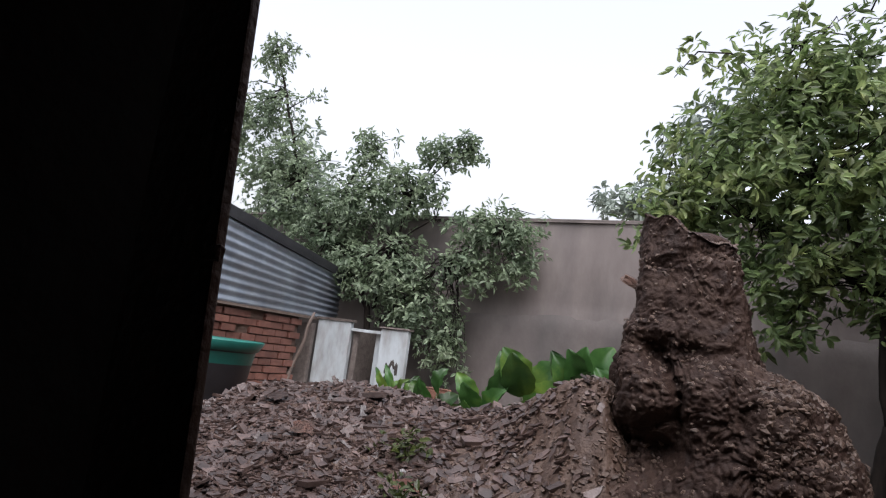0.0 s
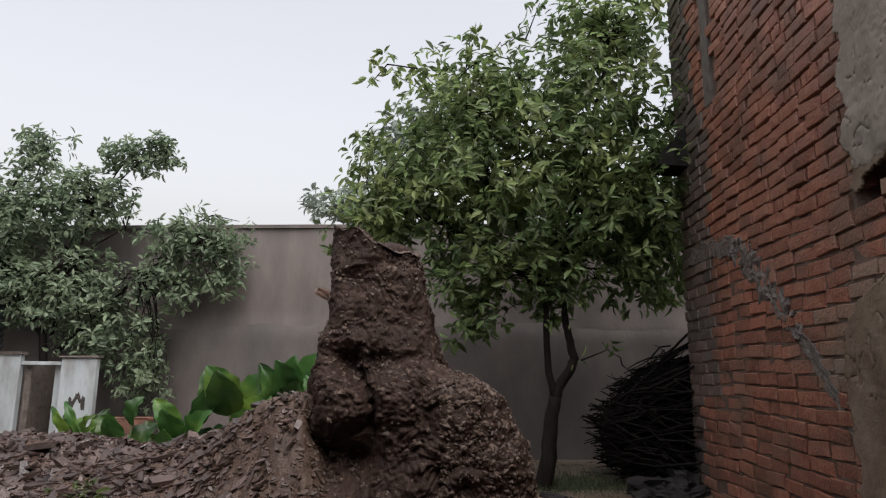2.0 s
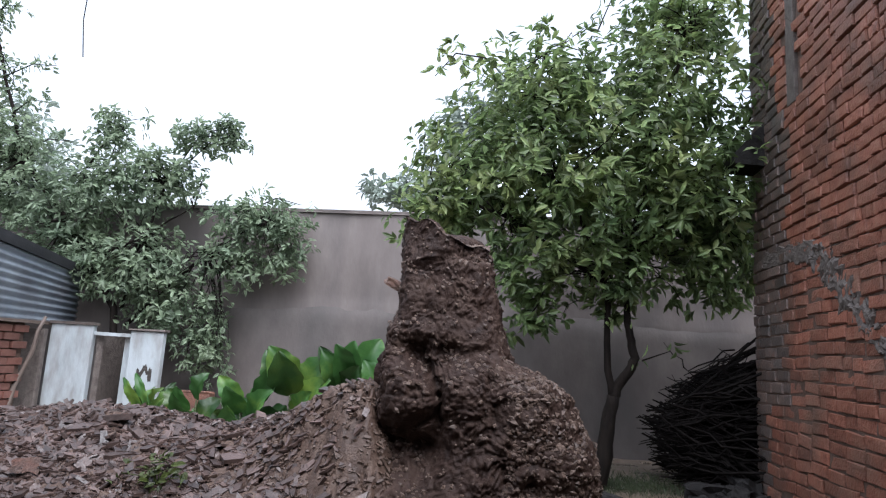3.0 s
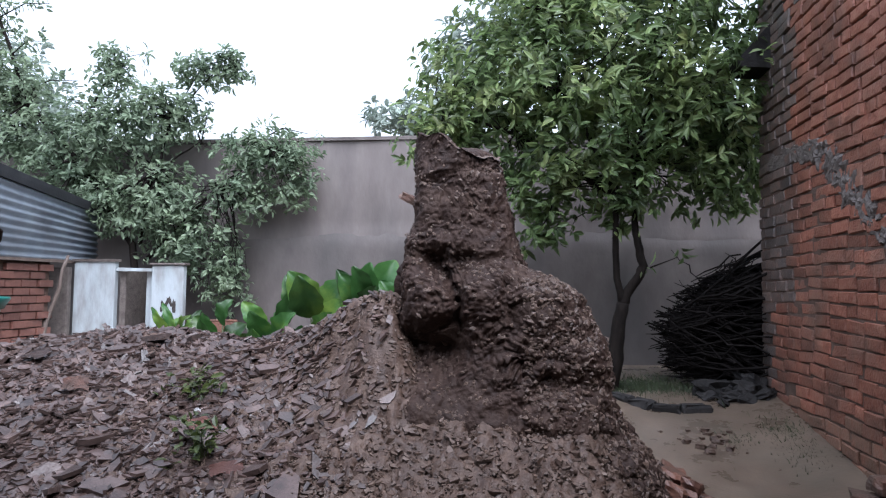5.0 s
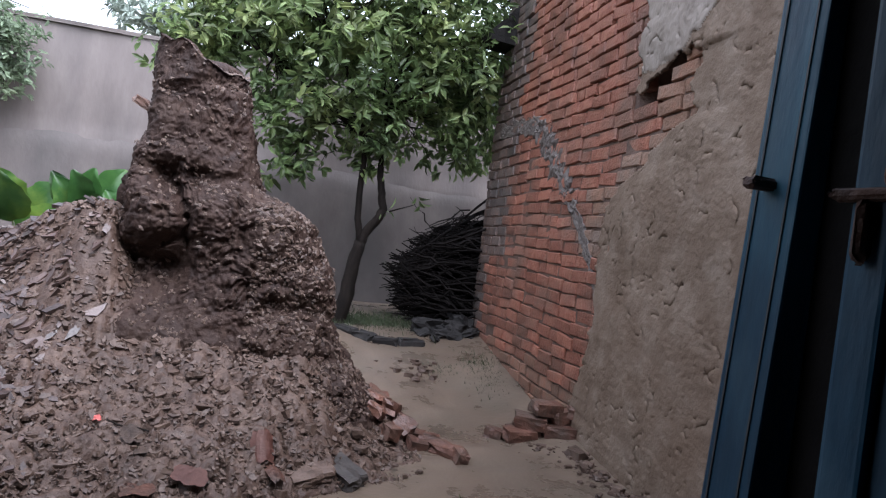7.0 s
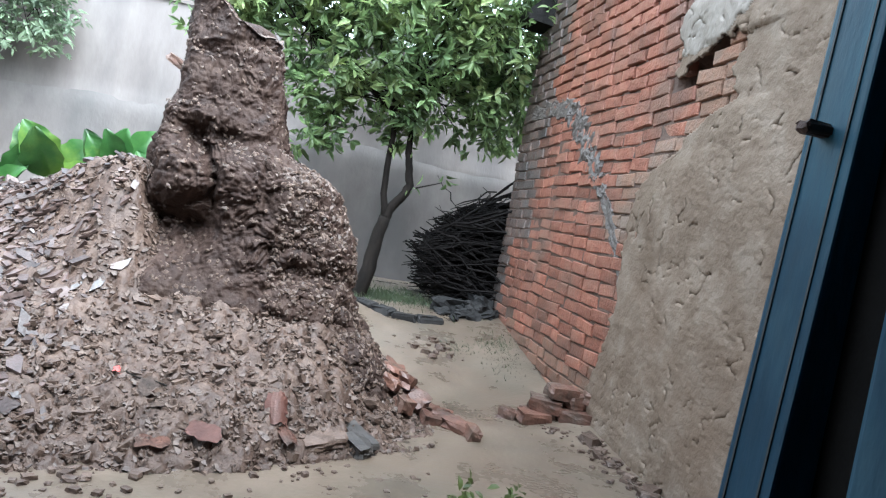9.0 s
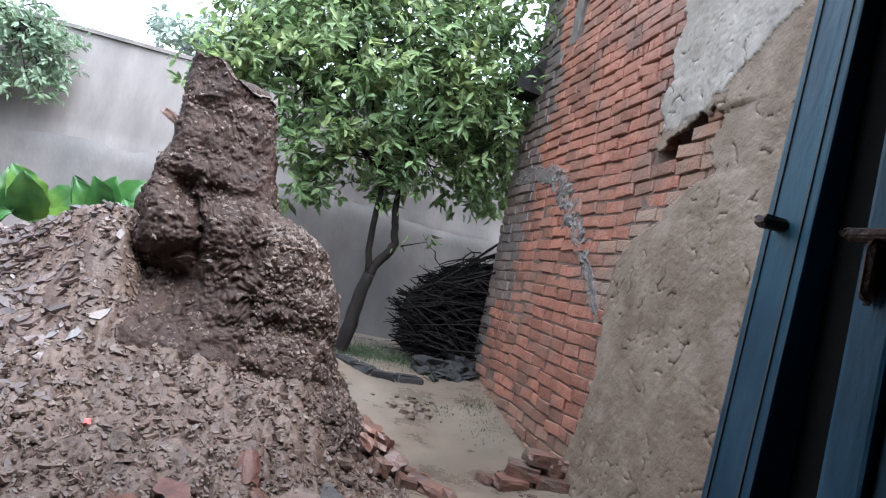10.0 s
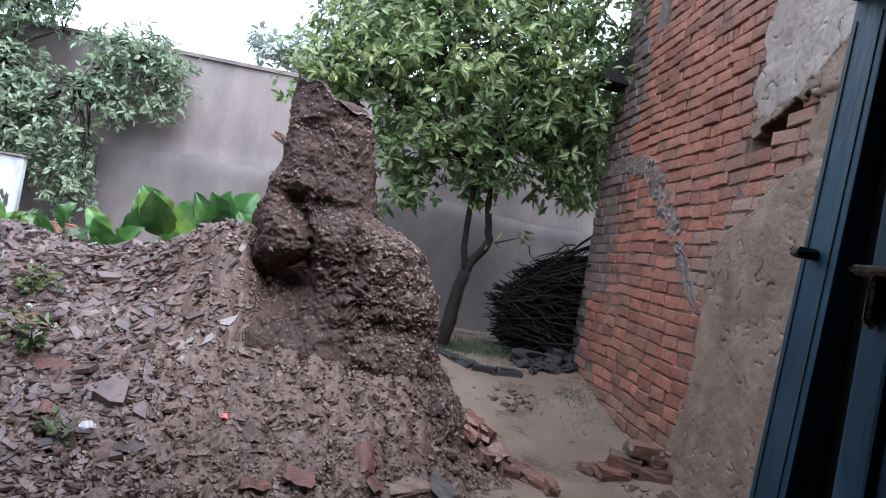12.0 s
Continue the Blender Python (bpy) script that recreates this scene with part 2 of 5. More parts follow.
def leaves_mesh(name, centers, axes, rng, mat, per=7, length=0.14, width=0.045, spread=1.0, droop=0.5):
    """Whorls of folded leaves: one whorl of `per` leaves at each centre about its axis."""
    n = len(centers)
    c = np.repeat(centers, per, axis=0)
    ax = np.repeat(axes, per, axis=0)
    m = n * per
    rnd = rng.normal(size=(m, 3))
    d = rnd - (rnd * ax).sum(1, keepdims=True) * ax
    d /= np.linalg.norm(d, axis=1, keepdims=True) + 1e-9
    tilt = rng.uniform(0.05, 0.8, (m, 1))
    d = d * spread + ax * tilt
    d[:, 2] -= rng.uniform(0.0, droop, m)
    d /= np.linalg.norm(d, axis=1, keepdims=True)
    up = ax + rng.normal(scale=0.35, size=(m, 3))
    s = np.cross(d, up)
    s /= np.linalg.norm(s, axis=1, keepdims=True) + 1e-9
    nn = np.cross(s, d)
    L = length * rng.uniform(0.6, 1.25, (m, 1))
    W = width * rng.uniform(0.8, 1.2, (m, 1))
    c = c + ax * rng.uniform(-0.07, 0.05, (m, 1)) + d * 0.015
    v = np.stack([c, c + d * L * 0.3 + s * W * 0.42 + nn * W * 0.2, c + d * L * 0.65 + s * W * 0.45 + nn * W * 0.15, c + d * L - nn * L * 0.12,
                  c + d * L * 0.65 - s * W * 0.45 + nn * W * 0.15, c + d * L * 0.3 - s * W * 0.42 + nn * W * 0.2, c + d * L * 0.5], 1).reshape(-1, 3)
    base = (np.arange(m) * 7)[:, None]
    f = np.concatenate([base + np.array(q) for q in ((0, 1, 6), (1, 2, 6), (2, 3, 6), (3, 4, 6), (4, 5, 6), (5, 0, 6))], 0)
    return mesh_of(name, v.tolist(), f.tolist(), mat)


def blobs(rng, lobes, count):
    """Points crowded towards the skins of ellipsoids (cx, cy, cz, rx, ry, rz), with outward axes."""
    vol = np.array([b[3] * b[4] * b[5] for b in lobes]) ** 0.75
    pick = rng.choice(len(lobes), count, p=vol / vol.sum())
    b = np.array(lobes)[pick]
    d = rng.normal(size=(count, 3))
    d /= np.linalg.norm(d, axis=1, keepdims=True)
    r = rng.uniform(0.12, 1.24, (count, 1)) ** 0.65
    p = b[:, :3] + d * r * b[:, 3:]
    a = d * 0.7 + np.array([0, 0, 0.55]) + rng.normal(scale=0.35, size=(count, 3))
    a /= np.linalg.norm(a, axis=1, keepdims=True)
    return p, a


def smooth01(a, b, v):
    t = np.clip((v - a) / (b - a), 0, 1)
    return t * t * (3 - 2 * t)


# ---- the lie of the land ----
def ground_z(x, y):
    z = 0.09 + 0.27 * smooth01(4.2, 6.2, y) + 0.12 * smooth01(-1.5, -4.0, x) * smooth01(4.0, 6.0, y)
    return z + 0.06 * smooth01(1.5, 2.0, x) * smooth01(3.0, 4.0, y)


def rough_noise(x, y, s, seed):
    return noise.noise(Vector((x * s, y * s, seed)))


CREST_X = [-9, -4.6, -3.96, -3.5, -2.8, -2.3, -1.86, -1.5, -1.25, -1.05, -0.92, -0.80, -0.72, -0.64, -0.56, 0.1, 0.35, 0.6, 0.85, 1.1]
CREST_Z = [0.55, 0.58, 0.64, 0.85, 0.96, 0.98, 0.92, 0.97, 1.09, 1.18, 1.24, 1.20, 1.00, 0.82, 0.76, 0.74, 0.6, 0.30, 0.12, 0.0]


def mound_z(x, y):
    g = ground_z(x, y)
    top = np.interp(x, CREST_X, CREST_Z)
    yf = np.interp(x, [-9, -3, -2, -1, 0, 0.5, 1.0], [1.6, 1.9, 2.2, 2.45, 2.7, 3.0, 3.3])
    yc = np.interp(x, [-9, -1.5, -1.1, -0.92, -0.75, -0.4, 0.2, 0.8], [4.05, 3.95, 3.74, 3.68, 3.64, 3.58, 3.52, 3.75])
    yb = np.interp(x, [-9, -3.6, -2.5, -0.5, 1.0], [9.0, 8.0, 5.9, 5.6, 5.2])
    yh = np.interp(x, [-9, -4.2, -3.0, -1.0, 0.8], [6.5, 5.4, 4.3, 4.35, 4.6])
    front = np.clip((y - yf) / (yc - yf), 0, 1) ** 1.12
    back = 1 - smooth01(yh, yb, y)
    low = np.interp(x, [-9, -4.6, -3.96, -3.5, -2.8, -2.3, -1.86, -1.5, -1.1, -0.7, -0.4, 0.1, 0.35, 0.6, 0.85, 1.1], [0.55, 0.58, 0.64, 0.85, 0.96, 0.98, 0.92, 0.92, 0.90, 0.82, 0.77, 0.74, 0.6, 0.30, 0.12, 0.0])
    top_here = low + (top - low) * smooth01(0.62, 1.0, front)
    h = g + (top_here - g) * front * back
    # the washed bank that runs on beside the ruin: a small scarp under its crest
    bank = smooth01(-1.75, -1.3, x) * (1 - smooth01(-1.05, -0.9, x))
    h = h - bank * 0.08 * smooth01(3.1, 3.4, y) * (1 - smooth01(3.60, 3.72, y))
    h = np.where(top < g, top - 0.05, h)
    edge = np.minimum(front, back)
    return np.where(edge <= 0.0, g - 0.06, h)


def mound_at(x, y):
    z = float(mound_z(np.float64(x), np.float64(y)))
    return max(z, float(ground_z(np.float64(x), np.float64(y))))


def axis_steps(lo, hi, step, far):
    core = list(np.arange(lo, hi + 1e-6, step))
    a, s, left = lo, step, []
    while a > -far:
        s *= 1.5
        a -= s
        left.append(a)
    b, s, right = hi, step, []
    while b < far:
        s *= 1.5
        b += s
        right.append(b)
    return left[::-1] + core + right


def build_ground():
    xs = axis_steps(-4.0, 3.0, 0.06, 400)
    ys = axis_steps(0.75, 9.0, 0.06, 400)
    vs = []
    for y in ys:
        for x in xs:
            z = float(ground_z(np.float64(x), np.float64(y)))
            if -12 < x < 6 and -4 < y < 12:
                z += 0.022 * rough_noise(x, y, 1.7, 3) + 0.008 * rough_noise(x, y, 9, 5)
            if y < 0.7:
                z = min(z, 0.02)
            vs.append((x, y, z))
    ob = new("ground", mesh_of("ground", vs, grid_faces(len(xs), len(ys)), PATH_MUD, True))
    return tagged(ob, "sandy brown rain-soaked mud yard", "ground", kind="structure")


def build_mound():
    xs = np.concatenate([np.arange(-5.6, -2.4, 0.024), np.arange(-2.4, 1.25, 0.0105)])
    ys = np.concatenate([np.arange(1.7, 2.2, 0.024), np.arange(2.2, 4.1, 0.0105), np.arange(4.1, 6.6, 0.03)])
    X, Y = np.meshgrid(xs, ys)
    Z = mound_z(X, Y)
    vs = []
    for x, y, z in zip(X.ravel(), Y.ravel(), Z.ravel()):
        d = 0.05 * rough_noise(x, y, 2.2, 1) + 0.03 * rough_noise(x, y, 6, 2) + 0.022 * rough_noise(x, y, 13, 7) - 0.12 * max(rough_noise(x, y, 15, 17) - 0.15, 0) + 0.012 * abs(rough_noise(x, y, 21, 27)) + 0.014 * rough_noise(x, y, 29, 8)
        near, _ = noise.voronoi(Vector((x * 13 + 2 * rough_noise(x, y, 5, 31), y * 33 + 2 * rough_noise(x, y, 5, 37), 2)))
        fine, _ = noise.voronoi(Vector((x * 32, y * 66, 6)))
        d += (0.6 + max(rough_noise(x, y, 4, 41), -0.4)) * (0.050 * (0.45 - near[0]) - 0.12 * max(0.14 - (near[1] - near[0]), 0) + 0.017 * (0.45 - fine[0]))
        if z < ground_z(np.float64(x), np.float64(y)) - 0.02:
            d = min(d, 0)
        vs.append((x + 0.02 * rough_noise(x, y, 11, 9), y, z + d))
    fs = grid_faces(len(xs), len(ys))
    gz = ground_z(X, Y).ravel()
    low = [vs[i][2] < gz[i] - 0.05 for i in range(len(vs))]
    fs = [f for f in fs if not all(low[i] for i in f)]
    ob = new("rubble_mound", mesh_of("rubble_mound", vs, fs, MUD, True))
    return tagged(ob, "long heap of wet brown mud and broken tile chips", "mound")


def build_ruin():
    """The stump of a mud wall: rings of an uneven section, with hollows washed out of its face."""
    zs = [0.0, 0.3, 0.47, 0.56, 0.72, 0.94, 1.06, 1.16, 1.25, 1.31, 1.36, 1.39, 1.43, 1.52, 1.62, 1.80, 2.0, 2.16]
    left = [-0.98, -0.98, -0.98, -0.98, -0.98, -0.98, -0.97, -0.92, -0.84, -0.82, -0.80, -0.79, -0.78, -0.77, -0.74, -0.70, -0.70, -0.70]
    right = [0.76, 0.64, 0.53, 0.45, 0.37, 0.315, 0.28, 0.235, 0.18, 0.12, 0.02, -0.06, -0.10, -0.14, -0.17, -0.215, -0.25, -0.27]
    front = [3.30, 3.30, 3.33, 3.36, 3.41, 3.46, 3.49, 3.50, 3.49, 3.52, 3.55, 3.57, 3.59, 3.61, 3.63, 3.66, 3.69, 3.70]
    rear = [4.75, 4.65, 4.58, 4.55, 4.5, 4.45, 4.42, 4.38, 4.32, 4.28, 4.25, 4.23, 4.22, 4.21, 4.2, 4.18, 4.15, 4.12]
    nu, nv = 460, 330
    vs = []
    # angles spread evenly along the section, closer together on the worn front
    turn = np.linspace(0, 2 * math.pi, 6001)
    px, py = np.sign(np.cos(turn)) * abs(np.cos(turn)) ** 0.5 * 0.62, np.sign(np.sin(turn)) * abs(np.sin(turn)) ** 0.5 * 0.42
    arc = np.hypot(np.diff(px), np.diff(py)) * np.where(np.sin(turn[1:]) < 0.2, 2.2, 0.6)
    arc = np.concatenate([[0], np.cumsum(arc)])
    angles = np.interp(np.linspace(0, arc[-1], nu + 1)[:-1], arc, turn)
    for j in range(nv):
        z = 2.16 * j / (nv - 1)
        l, r, f, b = (float(np.interp(z, zs, q)) for q in (left, right, front, rear))
        cx, cy, hx, hy = (l + r) / 2, (f + b) / 2, (r - l) / 2, (b - f) / 2
        soft = 0.03 if z > 1.15 else 0.05
        for i in range(nu):
            a = float(angles[i])
            ca, sa = math.cos(a), math.sin(a)
            p = 0.5
            ux, uy = math.copysign(abs(ca) ** p, ca), math.copysign(abs(sa) ** p, sa)
            q = Vector((cx + hx * ux, cy + hy * uy, z))
            out = Vector((ux ** 3 / hx, uy ** 3 / hy, 0)).normalized()
            rough = 0.45 + 1.3 * max(noise.noise(q * 3.1 + Vector((4, 4, 9))) + 0.2, 0)
            d = soft * noise.noise(q * 2.6 + Vector((5, 1, 2))) + 0.030 * noise.noise(q * 6.5) - 0.06 * max(noise.noise(q * 8 + Vector((2, 7, 1))) - 0.2, 0) + 0.010
            d += rough * (0.016 * noise.noise(q * 15) - 0.05 * max(noise.noise(q * 19) - 0.2, 0) + 0.010 * noise.noise(q * 33) + 0.007 * noise.noise(q * 57))
            # clods and flakes of the crust, with cracks between them
            near, _ = noise.voronoi(Vector((q.x * 26, q.y * 26, q.z * 36)) + Vector((3 * noise.noise(q * 6), 0, 3 * noise.noise(q * 7))))
            d += rough * (0.020 * (0.5 - near[0]) - 0.045 * max(0.16 - (near[1] - near[0]), 0))
            # ledges where the courses of mud were laid
            d += 0.012 * (((z + 0.05 * noise.noise(q * 3)) * 7.5) % 1.0 - 0.5) * max(noise.noise(q * 2.2 + Vector((1, 6, 3))) + 0.35, 0)
            if sa < 0:
                # hollows: low cave, small pit above, and the gully between them
                wx = q.x + 0.10 * noise.noise(Vector((q.x * 4, 7, z * 4))) + 0.04 * noise.noise(Vector((q.x * 13, 2, z * 13)))
                wz = z + 0.08 * noise.noise(Vector((q.x * 4, 3, z * 4))) + 0.03 * noise.noise(Vector((q.x * 13, 9, z * 13)))
                dz = wz - 0.98 + 0.05 * (q.x + 0.6)
                d -= 0.22 * math.exp(-((wx + 0.58) / 0.28) ** 2 - (dz / (0.10 if dz > 0 else 0.16)) ** 2)
                d -= 0.17 * float(smooth01(-0.62, -0.98, np.float64(q.x))) * float(smooth01(1.45, 1.2, np.float64(z)))
                d -= 0.13 * math.exp(-((wx + 0.54) / 0.12) ** 2 - ((wz - 1.42 + 0.15 * (q.x + 0.54)) / 0.065) ** 2)
                d += 0.012 * math.exp(-((wx + 0.54) / 0.14) ** 2 - ((wz - 1.54) / 0.05) ** 2)
                d -= 0.13 * math.exp(-((wx + 0.425 + 0.18 * (z - 1.2)) / 0.042) ** 2 - ((z - 1.22) / 0.17) ** 4)
                d -= 0.04 * math.exp(-((wx + 0.02) / 0.30) ** 2 - ((wz - 0.80 - 0.05 * q.x) / 0.07) ** 2)
                d += 0.015 * math.exp(-((q.x - 0.10) / 0.2) ** 2 - ((z - 1.08) / 0.2) ** 2)
                # rain runnels down the face
                d -= 0.022 * max(noise.noise(Vector((q.x * 15 + 2 * noise.noise(Vector((q.x, 1, z * 5))), 3, z * 2.6))), 0)
            q += out * d
            q.z += 0.03 * noise.noise(q * 5 + Vector((9, 2, 4))) + 0.014 * noise.noise(q * 13 + Vector((1, 8, 4)))
            if z > 1.75:
                # worn top: high on one side, dipping to the other
                cut = 2.15 - 0.14 * float(smooth01(-0.62, -0.30, np.float64(q.x))) + 0.07 * noise.noise(Vector((q.x * 9, q.y * 5, 3)))
                q.z = min(q.z, cut)
            vs.append(q)
    fs = grid_faces(nu, nv, True)
    o = len(vs)
    ring = [vs[(nv - 1) * nu + i] for i in range(nu)]
    c = sum(ring, Vector()) / nu
    rows = 8
    for k in range(1, rows):
        for q in ring:
            w = q.lerp(c, k / rows)
            w.z += 0.03 * noise.noise(w * 9) + 0.02
            vs.append(w)
    fs += [(a + o - nu, b + o - nu, cc + o - nu, dd + o - nu) for a, b, cc, dd in grid_faces(nu, rows, True)]
    fs.append(tuple(range(len(vs) - nu, len(vs))))
    root = new("mud_wall_ruin", mesh_of("mud_wall_ruin", vs, fs, WALL_MUD, True))
    tagged(root, "eroded brown mud wall stump, hollowed by rain, on a mound", "ruined wall")
    # crumbs that cling to it, thickest on the ledges and the slumped side
    rg = random.Random(9)
    me = root.data
    cr = []
    normals = [v.normal.copy() for v in me.vertices]
    cand = [i for i in range(nu * nv) if vs[i].y < 4.0 and vs[i].z > 0.3]
    for i in rg.sample(cand, 60000):
        n3 = normals[i]
        slump = vs[i].x > -0.1 and vs[i].z < 1.35
        if rg.random() > 0.008 + max(n3.z - 0.5, 0) * 0.6 + (0.13 if slump else 0):
            continue
        sz = rg.uniform(0.005, 0.013) * rg.uniform(0.8, 1.5) * (1.15 if slump else 1)
        u = n3.orthogonal().normalized()
        u.rotate(Matrix.Rotation(rg.uniform(0, 6.28), 3, n3))
        w = n3.cross(u)
        o = vs[i] + n3 * sz * 0.2
        pts = [o + u * sz * rg.uniform(0.7, 1.6), o + w * sz * rg.uniform(0.5, 1.1), o - u * sz * rg.uniform(0.7, 1.6), o - w * sz * rg.uniform(0.5, 1.1), o + n3 * sz * rg.uniform(0.4, 0.8)]
        cr.append((pts, [(0, 1, 4), (1, 2, 4), (2, 3, 4), (3, 0, 4)]))
    cv, cf = join(cr)
    ob = new("mud_crust", mesh_of("mud_crust", cv, cf, CLAY))
    ob.parent = root
    tagged(ob, "pale wet crumbs of mud", kind="stuff")
    # a shard that sticks out near the top
    bm = rock_bm((0.13, 0.10, 0.045), 4)
    bmesh.ops.rotate(bm, verts=bm.verts, cent=(0, 0, 0), matrix=Euler((0.2, 0.45, 0.2)).to_matrix())
    bmesh.ops.translate(bm, verts=bm.verts, vec=(-0.745, 3.83, 1.80))
    part("shard", bm, MUDBRICK, root, "muddy brick shard sticking out")
    return root


def scatter(name, rng, n, area, size, mat, label, category, thick=0.25, lift=0.0, tilt=0.45, keep=None, long=1.6, grain=0.0):
    """Flat, broken chips lying on the mound."""
    x = rng.uniform(area[0], area[1], n)
    y = rng.uniform(area[2], area[3], n)
    z = mound_z(x, y)
    ok = z > ground_z(x, y) - 0.02
    if keep is not None:
        ok &= keep(x, y)
    x, y, z = x[ok], y[ok], z[ok]
    n = len(x)
    e = 0.03
    nx, ny = -(mound_z(x + e, y) - z) / e, -(mound_z(x, y + e) - z) / e
    nr = np.stack([np.clip(nx, -1.5, 1.5) * 0.6, np.clip(ny, -1.5, 1.5) * 0.6, np.ones(n)], 1) + rng.normal(scale=tilt, size=(n, 3))
    nr /= np.linalg.norm(nr, axis=1, keepdims=True)
    u = np.cross(nr, rng.normal(size=(n, 3)) + np.array([0.0, grain, 0.0]))
    u /= np.linalg.norm(u, axis=1, keepdims=True)
    w = np.cross(nr, u)
    s = size * rng.lognormal(0, 0.38, (n, 1))
    bumps = np.array([0.05 * rough_noise(a, b, 2.2, 1) + 0.03 * rough_noise(a, b, 6, 2) for a, b in zip(x, y)])
    c = np.stack([x, y, z + bumps + lift], 1)
    k = 5
    ring_top, ring_low = [], []
    for i in range(k):
        a = 2 * math.pi * i / k + rng.uniform(-0.35, 0.35, (n, 1))
        r = s * rng.uniform(0.55, 1.2, (n, 1))
        p = c + u * np.cos(a) * r * long + w * np.sin(a) * r * 0.75
        ring_top.append(p + nr * s * thick * 0.5)
        ring_low.append(p - nr * s * thick * 0.5)
    v = np.stack(ring_top + ring_low, 1).reshape(-1, 3).tolist()
    fs = []
    for q in range(n):
        o = q * 2 * k
        fs.append(tuple(o + i for i in range(k)))
        for i in range(k):
            j = (i + 1) % k
            fs.append((o + i, o + k + i, o + k + j, o + j))
    ob = new(name, mesh_of(name, v, fs, mat))
    return tagged(ob, label, category, kind="stuff")


# ---- walls ----
def build_back_wall():
    xs = np.arange(-9.0, 5.6, 0.12)
    zs = np.arange(0.0, 3.31, 0.11)
    vs = []
    for z in zs:
        for x in xs:
            top = 3.24 + 0.03 * (x + 4) / 4
            zz = z / 3.3 * (top - 0.0)
            d = 0.018 * noise.noise(Vector((x * 0.9, zz * 1.4, 2))) + 0.008 * noise.noise(Vector((x * 4, zz * 4, 5)))
            if zz < 2.0:
                d -= 0.02
            vs.append((x, 8.6 + d, zz))
    n = len(vs)
    fs = grid_faces(len(xs), len(zs))
    ob = new("wall_back", mesh_of("wall_back", vs, [f[::-1] for f in fs], BACKWALL, True))
    tagged(ob, "tall grey-brown rendered boundary wall streaked by rain", "wall", kind="structure")
    zs2 = np.arange(0.0, 1.0001, 0.04)
    vs2 = []
    for t in zs2:
        for x in xs:
            top = 1.97 + 0.05 * noise.noise(Vector((x * 0.7, 3, 9))) + 0.02 * noise.noise(Vector((x * 4, 3, 9)))
            z = t * top
            vs2.append((x, 8.556 + 0.012 * noise.noise(Vector((x * 1.1, z * 1.6, 12))) + 0.03 * float(smooth01(0.93, 1.0, t)), z))
    lc = new("lower_coat", mesh_of("lower_coat", vs2, [f[::-1] for f in grid_faces(len(xs), len(zs2))], LOWCOAT, True))
    lc.parent = ob
    tagged(lc, "darker lower coat of render")
    core = part("core", box_bm((-9.0, 8.63, -0.2), (5.5, 8.84, 3.235)), BACKWALL, ob)
    part("coping", box_bm((-9.0, 8.57, 3.24), (5.5, 8.86, 3.285), 0.01, 0.004, 2), BACKWALL, ob)
    return ob


EDGE_Z = [0.0, 0.33, 0.54, 0.84, 1.09, 1.41, 1.62, 1.74, 1.84, 2.01, 2.09, 2.30, 2.40, 2.42, 2.44, 2.53, 3.2, 5.0]
EDGE_Y = [4.05, 3.90, 3.82, 3.76, 3.77, 3.78, 3.73, 3.66, 3.40, 3.17, 2.98, 2.96, 2.98, 3.05, 3.52, 3.56, 3.55, 3.45]


def plaster_edge(z):
    return float(np.interp(z, EDGE_Z, EDGE_Y)) + 0.07 * noise.noise(Vector((z * 6, 2, 1))) + 0.05 * noise.noise(Vector((z * 19, 5, 1)))


def in_hole(y, z):
    t = (y - 3.04) / 0.40
    mid = 2.43 - 0.13 * t
    return -0.05 < t < 1.05 and abs(z - mid) < 0.012 + 0.040 * t + 0.034 * noise.noise(Vector((y * 18, z * 18, 1)))


def upper_line(y):
    """The ragged lower edge of the later, greyer coat."""
    return 2.46 + max(3.1 - y, -0.1) * 0.62 + 0.07 * noise.noise(Vector((y * 5, 1, 60))) + 0.03 * noise.noise(Vector((y * 19, 1, 61)))


